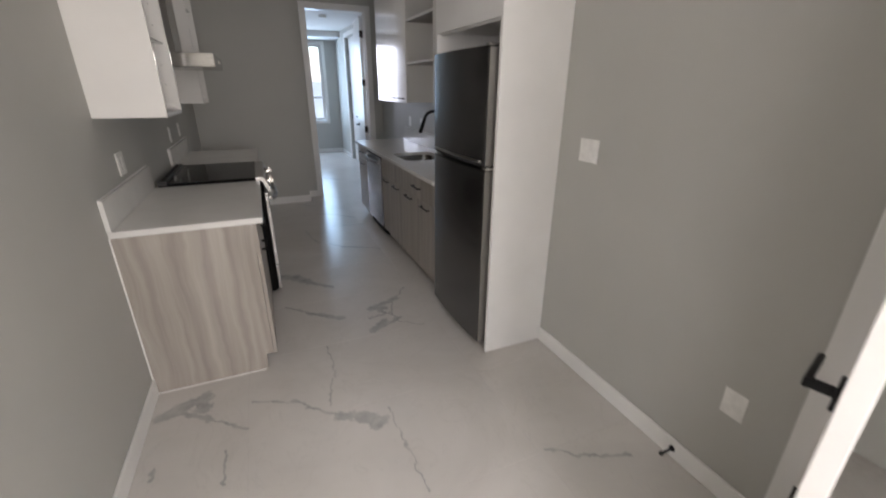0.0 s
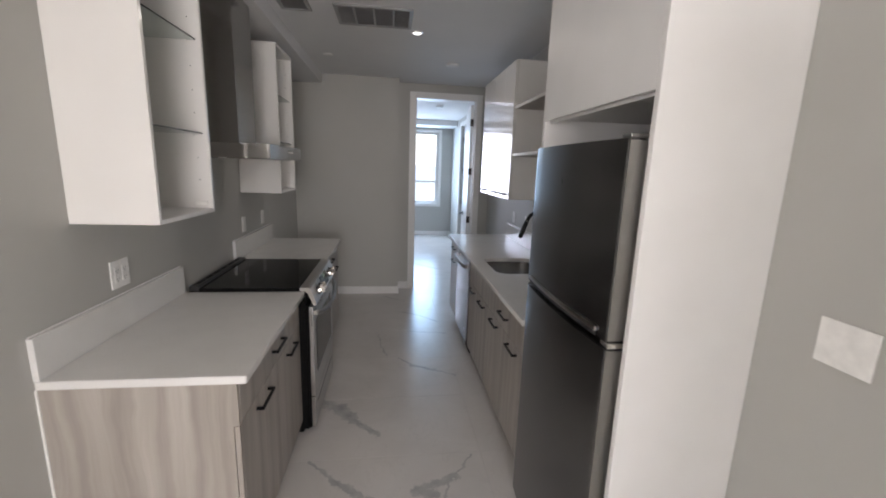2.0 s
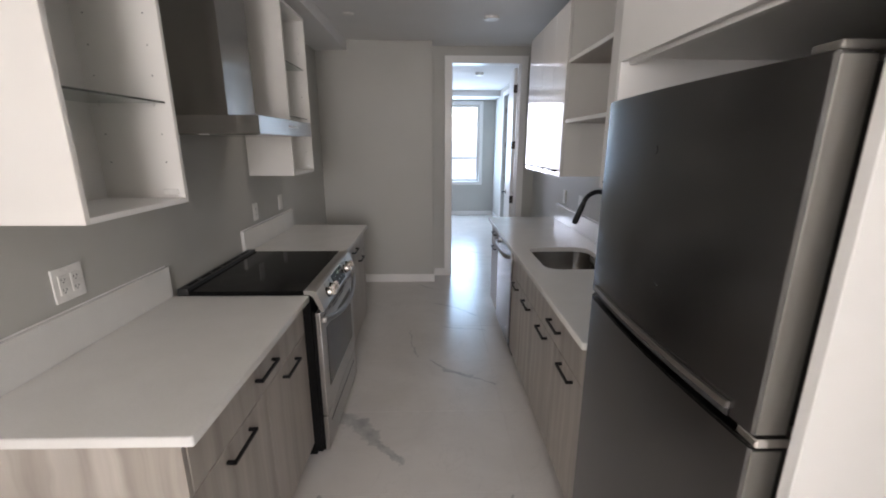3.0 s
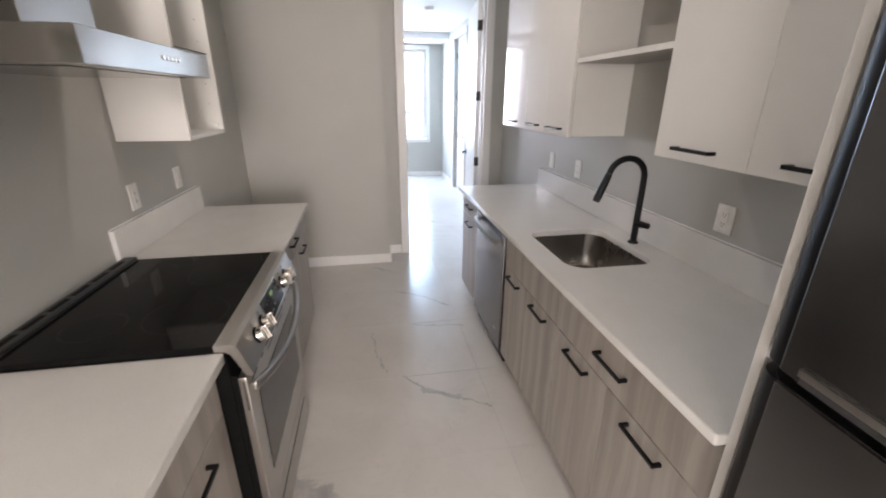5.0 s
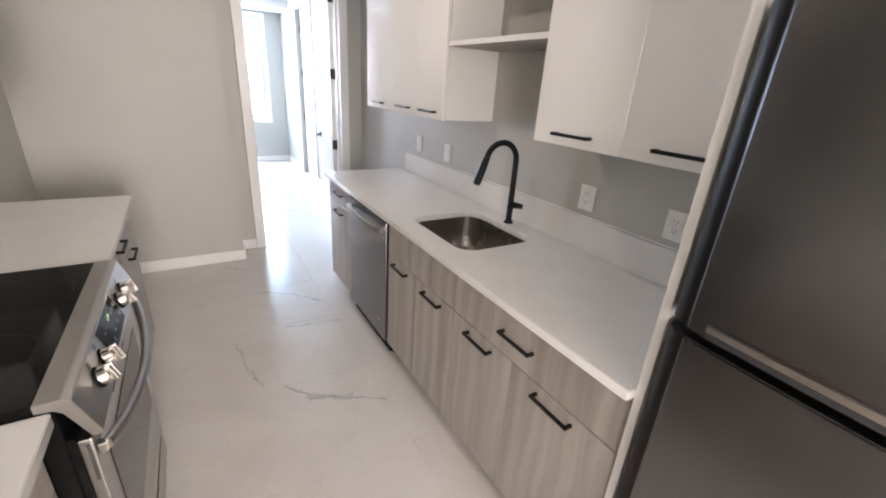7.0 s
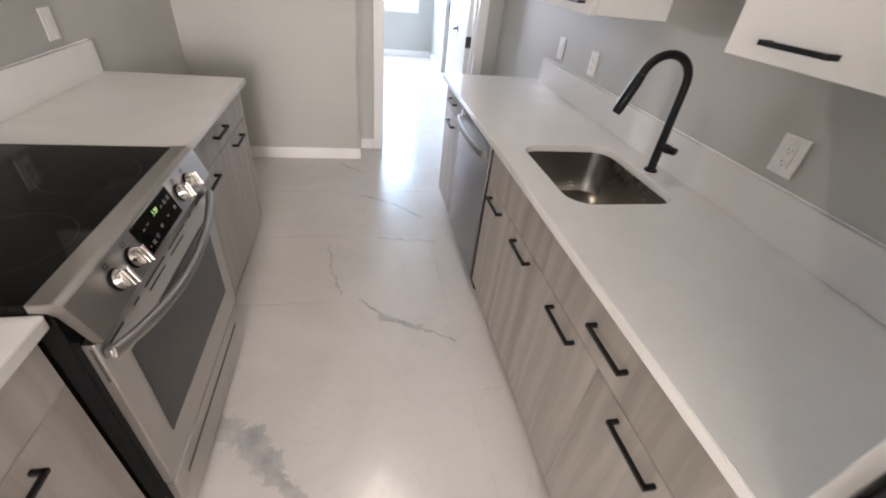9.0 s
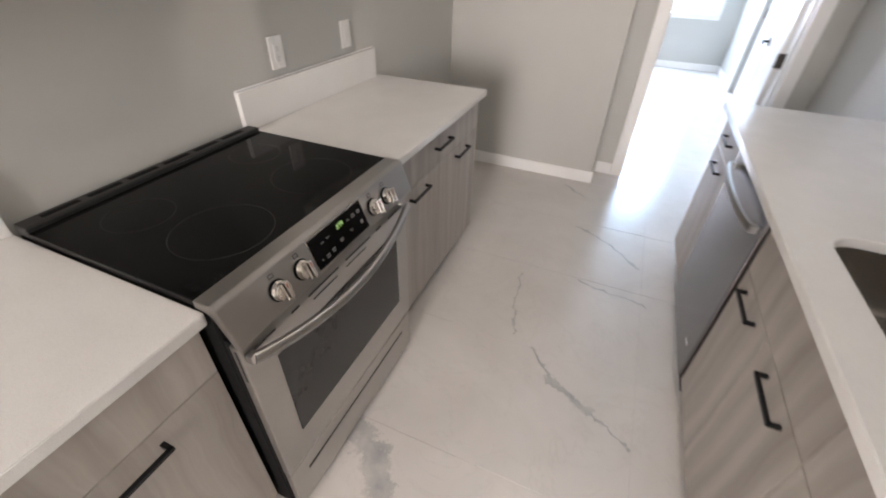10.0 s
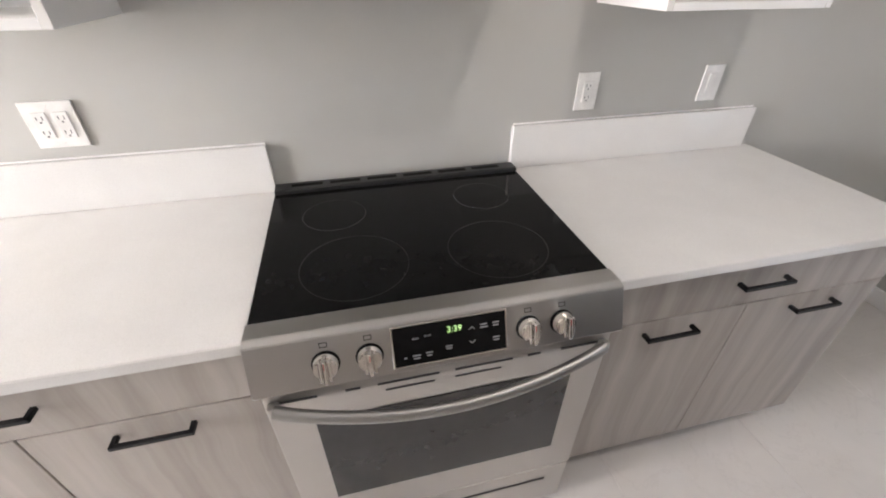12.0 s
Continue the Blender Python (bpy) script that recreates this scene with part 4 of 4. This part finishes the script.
# control panel: a lip over the hob, then a slanting face
prof = [(0.6285, 0.9165), (0.6285, 0.937), (0.672, 0.937), (0.687, 0.931), (0.722, 0.836), (0.718, 0.829), (0.702, 0.829), (0.672, 0.905), (0.658, 0.9165)]
cp = part("control_panel", prism_y(prof, RY0 - 0.0025, RY1 + 0.0025, 0.0016), STEEL, rg, "brushed steel control panel")
A, B = Vector((0.687, 0, 0.931)), Vector((0.722, 0, 0.836))
FN = Vector((B.z - A.z, 0, -(B.x - A.x))).normalized() * -1  # outward from the slant
UPF = (A - B).normalized()
mid = (A + B) / 2
for y in (3.652, 3.733, 4.055, 4.13):
    c = mid + Vector((0, y, 0)) + UPF * -0.004 + FN * 0.0005
    part("knob_skirt", cyl(c, FN, 0.0265, 0.0255, 0.004, 32), BLACKSIDE, cp)
    kb = cyl(c + FN * 0.0045, FN, 0.0240, 0.0215, 0.018, 32, bevel=0.0025)
    kn = part("knob", kb, CHROME, cp, "polished steel knob", smooth=True)
    m = Matrix((Vector((0, 1, 0)), FN, UPF)).transposed().to_4x4()
    m.translation = c + FN * 0.0235
    g = box(-0.0035, 0.0035, -0.002, 0.015, -0.0225, 0.0225, 0.0018, 2)
    for q in (-0.0085, 0.0085):
        join(g, box(q - 0.0028, q + 0.0028, -0.002, 0.009, -0.0205, 0.0205, 0.0016, 2))
    bmesh.ops.transform(g, matrix=m, verts=g.verts)
    part("knob_grip", g, CHROME, kn)
    g = box(-0.0007, 0.0007, 0.0151, 0.0155, 0.008, 0.020)
    bmesh.ops.transform(g, matrix=m, verts=g.verts)
    part("knob_mark", g, REDMARK, kn, "thin red pointer line")
    m.translation = c + UPF * 0.034
    g = box(-0.0075, 0.0075, 0, 0.0004, -0.0008, 0.0008)
    box(-0.0075, -0.006, 0, 0.0004, -0.0008, 0.009, bm=g)
    box(0.006, 0.0075, 0, 0.0004, -0.0008, 0.009, bm=g)
    box(-0.0075, 0.0075, 0, 0.0004, 0.008, 0.0095, bm=g)
    bmesh.ops.transform(g, matrix=m, verts=g.verts)
    part("burner_mark", g, SLOT, cp)
dm = Matrix((Vector((0, 1, 0)), FN, UPF)).transposed().to_4x4()
dm.translation = mid + Vector((0, 3.892, 0)) + FN * 0.0006 + UPF * 0.002
g = box(-0.117, 0.117, 0, 0.0012, -0.044, 0.044, 0.0004)
bmesh.ops.transform(g, matrix=dm, verts=g.verts)
part("display_frame", g, CHROME, cp)
g = box(-0.1135, 0.1135, 0.0013, 0.0022, -0.041, 0.041, 0.0003)
bmesh.ops.transform(g, matrix=dm, verts=g.verts)
dsp = part("display", g, BLACKGLASS, cp, "black glass touch display")
keys = None
for x, z, w in ((-0.092, -0.024, 0.006), (-0.070, -0.022, 0.016), (-0.070, -0.028, 0.014), (-0.045, -0.020, 0.014), (-0.045, -0.026, 0.010), (-0.005, -0.014, 0.014), (-0.005, -0.019, 0.012), (0.068, 0.020, 0.014), (0.068, 0.014, 0.016), (0.093, 0.020, 0.014), (0.093, 0.014, 0.012), (0.093, -0.012, 0.014), (0.093, -0.018, 0.012)):
    keys = box(x - w / 2, x + w / 2, 0.0023, 0.0026, z - 0.0015, z + 0.0015, bm=keys)
for z, s in ((0.016, 1), (-0.014, -1)):
    for q in (-1, 1):
        k2 = box(-0.0045, 0.0045, 0.0023, 0.0026, -0.0008, 0.0008)
        bmesh.ops.transform(k2, matrix=Matrix.Translation((0.043 + q * 0.0028, 0, z)) @ Matrix.Rotation(radians(45 * q * s), 4, "Y"), verts=k2.verts)
        join(keys, k2)
bmesh.ops.transform(keys, matrix=dm, verts=keys.verts)
tagged(part("key_prints", keys, PRINT, dsp), kind="stuff")


def lettering(text, size, x, z, lift):
    """Flat letters on the slanting display, centred at (x, z) of its face."""
    cu = bpy.data.curves.new("lettering", "FONT")
    cu.body, cu.size, cu.extrude, cu.align_x, cu.align_y, cu.resolution_u = text, size, 0.0001, "CENTER", "CENTER", 2
    tmp = new("tmp", cu)
    bpy.context.view_layer.update()
    me = bpy.data.meshes.new_from_object(tmp.evaluated_get(bpy.context.evaluated_depsgraph_get()))
    bpy.data.objects.remove(tmp)
    g = bmesh.new()
    g.from_mesh(me)
    bmesh.ops.transform(g, matrix=dm @ Matrix.Translation((x, lift, z)) @ Matrix.Rotation(radians(90), 4, "X"), verts=g.verts)
    return g


g = lettering("Bake", 0.0068, -0.070, 0.014, 0.0024)
join(g, lettering("Broil", 0.0068, -0.046, 0.016, 0.0024))
part("key_words", g, PRINT, dsp, "pale printed key words")
g = lettering("3:39", 0.018, 0.008, 0.021, 0.0030)
part("clock_digits", g, LED, dsp, "green clock digits")

# oven door
part("front_trim", box(0.6567, 0.6720, RY0 + 0.006, RY1 - 0.006, 0.04, 0.826, 0.001), BLACKSIDE, rg)
OX0, OX1 = 0.6735, 0.698
od = part("oven_door", box(OX0, OX1, RY0 + 0.002, RY1 - 0.002, 0.252, 0.820, 0.004, 2), STEEL, rg, "brushed steel oven door")
part("oven_window", box(OX1 + 0.0004, OX1 + 0.002, 3.603, 4.192, 0.372, 0.706, 0.0006), OVENGLASS, od, "smoked glass oven window")
for a, c in ((3.53, 3.62), (3.675, 3.705), (3.74, 3.87), (3.905, 4.035), (4.07, 4.10), (4.15, 4.25)):
    part("vent_slot", box(0.6985, 0.6992, a, c, 0.779, 0.785), SLOT, od)
for a, c in ((3.755, 3.86), (3.905, 4.01)):
    part("vent_slot", box(0.6985, 0.6992, a, c, 0.757, 0.762), SLOT, od)
hp = []
for i in range(25):
    u = i / 24
    hp.append((0.713 + 0.043 * math.sin(math.pi * u) ** 0.8, RY0 + 0.022 + (RY1 - RY0 - 0.044) * u, 0.738 + 0.040 * (2 * u - 1) ** 2))
hd = part("oven_handle", tube(hp, 0.0125, 14, flat=1.25, up=(0, 0, 1)), HANDLE_STEEL, od, "bowed steel bar handle", smooth=True)
for u in (0, -1):
    p = hp[u]
    part("handle_post", box(OX1 + 0.0006, p[0] + 0.004, p[1] - 0.011, p[1] + 0.011, p[2] - 0.013, p[2] + 0.013, 0.004, 2), STEEL, hd)
wd = part("storage_drawer", box(0.6735, 0.696, RY0 + 0.003, RY1 - 0.003, 0.045, 0.243, 0.004, 2), STEEL, rg, "brushed steel storage drawer")
# no hollow is cut: a dark strip paints the recess's shade
part("grip_recess", box(0.6963, 0.6972, RY0 + 0.07, RY1 - 0.07, 0.176, 0.184), SLOT, wd, "dark strip for the shade in the finger recess")
part("drawer_grip", box(0.6963, 0.6985, RY0 + 0.07, RY1 - 0.07, 0.166, 0.1755, 0.0008), STEEL, wd)
g = None
for i in range(14):
    z = 0.705 + i * 0.0075
    g = box(OX0 + 0.012, OX0 + 0.019, RY0 + 0.0008, RY0 + 0.0018, z, z + 0.004, bm=g)
tagged(part("side_perforation", g, SLOT, od), kind="stuff")

# ---- hood ----
hh = thing("range_hood", (0.25, 3.9, 1.65), "brushed stainless chimney range hood", "range hood")
b = box(0.001, 0.504, 3.517, 4.277, 1.653, 1.732, 0.002)
part("canopy", b, HOOD, hh)
part("chimney", box(0.001, 0.275, 3.733, 4.045, 1.7325, 2.559, 0.002), HOOD, hh)
part("filter", box(0.06, 0.44, 3.57, 4.22, 1.6505, 1.6526, 0.001), HOOD, hh, "steel mesh filter under the hood")
for i in range(5):
    part("button", cyl((0.5045, 3.905 + i * 0.026, 1.697), (1, 0, 0), 0.0075, 0.007, 0.004, 16), CHROME, hh)
part("lamp", cyl((0.25, 3.545, 1.6525), (0, 0, -1), 0.02, 0.02, 0.003, 20), PLATE, hh)

# ---- dishwasher ----
dw = thing("dishwasher", (2.1, 4.83, 0), "brushed stainless dishwasher under the worktop", "dishwasher")
part("case", box(1.845, 2.42, 4.524, 5.136, 0.02, 0.868), BLACKSIDE, dw)
d = part("door", box(1.808, 1.844, 4.526, 5.134, 0.105, 0.858, 0.005, 2), DWSTEEL, dw, "brushed steel door")
hp = []
for i in range(17):
    u = i / 16
    hp.append((1.788 - 0.026 * math.sin(math.pi * u) ** 0.6, 4.565 + 0.53 * u, 0.805))
part("top_strip", box(1.813, 1.843, 4.526, 5.134, 0.860, 0.884, 0.001), BLACKSIDE, dw, "black top control strip")
h = part("handle", tube(hp, 0.010, 12, flat=1.7, up=(0, 0, 1)), HANDLE_STEEL, d, "bowed steel bar handle", smooth=True)
for y in (4.568, 5.092):
    part("handle_post", box(1.785, 1.8075, y - 0.009, y + 0.009, 0.791, 0.819, 0.003), STEEL, h)
part("toe_plate", box(1.872, 1.884, 4.526, 5.134, 0.001, 0.10), BLACKSIDE, dw)
part("badge", box(1.8065, 1.8078, 4.60, 4.64, 0.21, 0.222), STEEL, d)


# ---- plates on the walls ----
def plate(x, face, y0, y1, z0, z1, kind, label):
    """A wall plate at x that faces +1 or -1 along x."""
    s = face
    a, c = sorted((x + s * 0.0006, x + s * 0.006))
    cat = "switch" if kind in ("switch", "blank") else "outlet"
    t = thing("light_switch" if cat == "switch" else "outlet", (x, (y0 + y1) / 2, z0), label, cat)
    part("plate", box(a, c, y0, y1, z0, z1, 0.002, 2), PLATE, t)
    zc = (z0 + z1) / 2
    n = 2 if (y1 - y0) > 0.1 else 1
    for i in range(n):
        yc = (y0 + y1) / 2 + (0 if n == 1 else (i - 0.5) * 0.048)
        a2, c2 = sorted((x + s * 0.0062, x + s * 0.009))
        if kind == "blank":
            continue
        ins = part("insert", box(a2, c2, yc - 0.0165, yc + 0.0165, zc - 0.033, zc + 0.033, 0.001), PLATE, t)
        if kind == "outlet":
            a3, c3 = sorted((x + s * 0.0091, x + s * 0.0094))
            for dz in (-0.018, 0.018):
                b2 = box(a3, c3, yc - 0.0075, yc - 0.0055, zc + dz - 0.004, zc + dz + 0.005)
                box(a3, c3, yc + 0.0055, yc + 0.0075, zc + dz - 0.004, zc + dz + 0.005, bm=b2)
                join(b2, cyl((a3, yc, zc + dz - 0.0095), (1, 0, 0), 0.0024, 0.0024, 0.0003, 10))
                part("slots", b2, SLOT, ins)
    for dz in (-0.048, 0.048):
        part("screw", cyl((x + s * 0.006, (y0 + y1) / 2, zc + dz), (s, 0, 0), 0.003, 0.003, 0.0008, 10), PLATE, t)
    return t


plate(0.0, 1, 2.964, 3.082, 1.094, 1.211, "outlet", "white double outlet plate over the worktop, beside the stove")
plate(0.0, 1, 4.488, 4.564, 1.093, 1.212, "outlet", "white single outlet plate over the far worktop")
plate(0.0, 1, 4.963, 5.040, 1.096, 1.214, "switch", "white switch plate over the far worktop")
plate(2.44, -1, 3.314, 3.396, 1.091, 1.203, "outlet", "white outlet plate over the sink counter, beside the refrigerator")
plate(2.44, -1, 3.724, 3.806, 1.091, 1.203, "outlet", "white outlet plate over the sink counter, near the faucet")
plate(2.44, -1, 4.925, 5.000, 1.089, 1.205, "outlet", "white outlet plate over the sink counter, near its far end")
plate(2.44, -1, 5.330, 5.405, 1.092, 1.208, "switch", "white switch plate over the end of the sink counter")
plate(2.21, -1, 1.896, 2.024, 1.193, 1.307, "blank", "white blank double plate on the greige wall")
plate(2.21, -1, 0.975, 1.060, 0.375, 0.488, "blank", "white low plate on the greige wall above the baseboard")


# ---- ceiling fixtures ----
def downlight(x, y, lit, label, r=0.047, deep=0.006):
    t = thing("downlight", (x, y, ZC - 0.012), label, "ceiling light", "recessed downlights")
    b2 = cyl((x, y, ZC - 0.0005), (0, 0, -1), r, r * 0.93, deep, 32, bevel=0.0015)
    part("trim_ring", b2, PLATE, t, smooth=True)
    part("lens", cyl((x, y, ZC - deep - 0.001), (0, 0, -1), r * 0.72, r * 0.68, 0.002, 28), LAMP_ON if lit else PLATE, t)


downlight(1.336, 4.643, True, "lit white recessed downlight in the kitchen ceiling")
downlight(1.748, 5.55, False, "unlit round white ceiling light near the doorway", 0.068, 0.018)
downlight(0.538, 5.478, False, "unlit white recessed downlight near the end wall")
sm = thing("smoke_detector", (1.945, 8.36, ZC - 0.04), "white round smoke detector on the far room's ceiling", "smoke detector")
part("housing", cyl((1.945, 8.36, ZC - 0.0005), (0, 0, -1), 0.07, 0.055, 0.038, 32, bevel=0.004), PLATE, sm, smooth=True)


def grille(name, x0, x1, y0, y1, bars, label):
    t = thing(name, ((x0 + x1) / 2, (y0 + y1) / 2, ZC - 0.012), label, "vent")
    part("backing", box(x0 + 0.02, x1 - 0.02, y0 + 0.02, y1 - 0.02, ZC - 0.0025, ZC - 0.0006), DARKGAP, t)
    w = 0.025
    for d in ((x0, x1, y0, y0 + w), (x0, x1, y1 - w, y1), (x0, x0 + w, y0 + w, y1 - w), (x1 - w, x1, y0 + w, y1 - w)):
        part("frame", box(*d, ZC - 0.012, ZC - 0.0006, 0.002), GRILLE, t)
    for i in range(1, bars):
        x = x0 + (x1 - x0) * i / bars
        part("divider", box(x - 0.006, x + 0.006, y0 + w, y1 - w, ZC - 0.012, ZC - 0.003), GRILLE, t)
    n = int((y1 - y0 - 2 * w) / 0.018)
    for i in range(n):
        y = y0 + w + 0.009 + i * 0.018
        g = box(x0 + w, x1 - w, -0.0065, 0.0065, -0.0005, 0.0005)
        bmesh.ops.transform(g, matrix=Matrix.Translation((0, y, ZC - 0.008)) @ Matrix.Rotation(radians(35), 4, "X"), verts=g.verts)
        part("slat", g, GRILLE, t)


grille("ceiling_grille", 0.755, 1.285, 4.16, 4.55, 4, "white metal return air grille in the kitchen ceiling")
grille("ceiling_register", 0.40, 0.60, 4.05, 4.33, 1, "small metal air register in the ceiling")

# ---- floor tiles ----
floor = thing("floor", (1.0, 3.0, 0), "polished marble-look porcelain tiles with grey veins", "", kind="structure")
TY, TX, J = 0.6155, 1.22, 0.0007
cache = {}
mesh_cache = {}
rnd = random.Random(4)
for j in range(-13, 20):
    ya, yb = 5.12 + j * TY, 5.12 + (j + 1) * TY
    for i in range(-4, 3):
        xa, xb = 1.675 + (i - 1) * TX + TX * 0, 1.675 + i * TX
        a, c = max(xa, -2.99), min(xb, 3.0)
        p, q = max(ya, -2.19), min(yb, 11.15)
        if c - a < 0.03 or q - p < 0.03:
            continue
        if 0.7 < p and q < 6.4 and c < 0.02 or (p > 6.4 and c < -1.4) or a > 2.6:
            continue
        key = (round(c - a, 3), round(q - p, 3))
        if key not in mesh_cache:
            g = box(-(c - a) / 2 + J, (c - a) / 2 - J, -(q - p) / 2 + J, (q - p) / 2 - J, -0.009, 0, 0.0005)
            me = bpy.data.meshes.new("tile")
            g.to_mesh(me)
            g.free()
            me.materials.append(TILE)
            mesh_cache[key] = me
        o = new("tile", mesh_cache[key])
        o.parent = floor
        o.location = Vector(((a + c) / 2, (p + q) / 2, 0)) - Vector(floor.location)
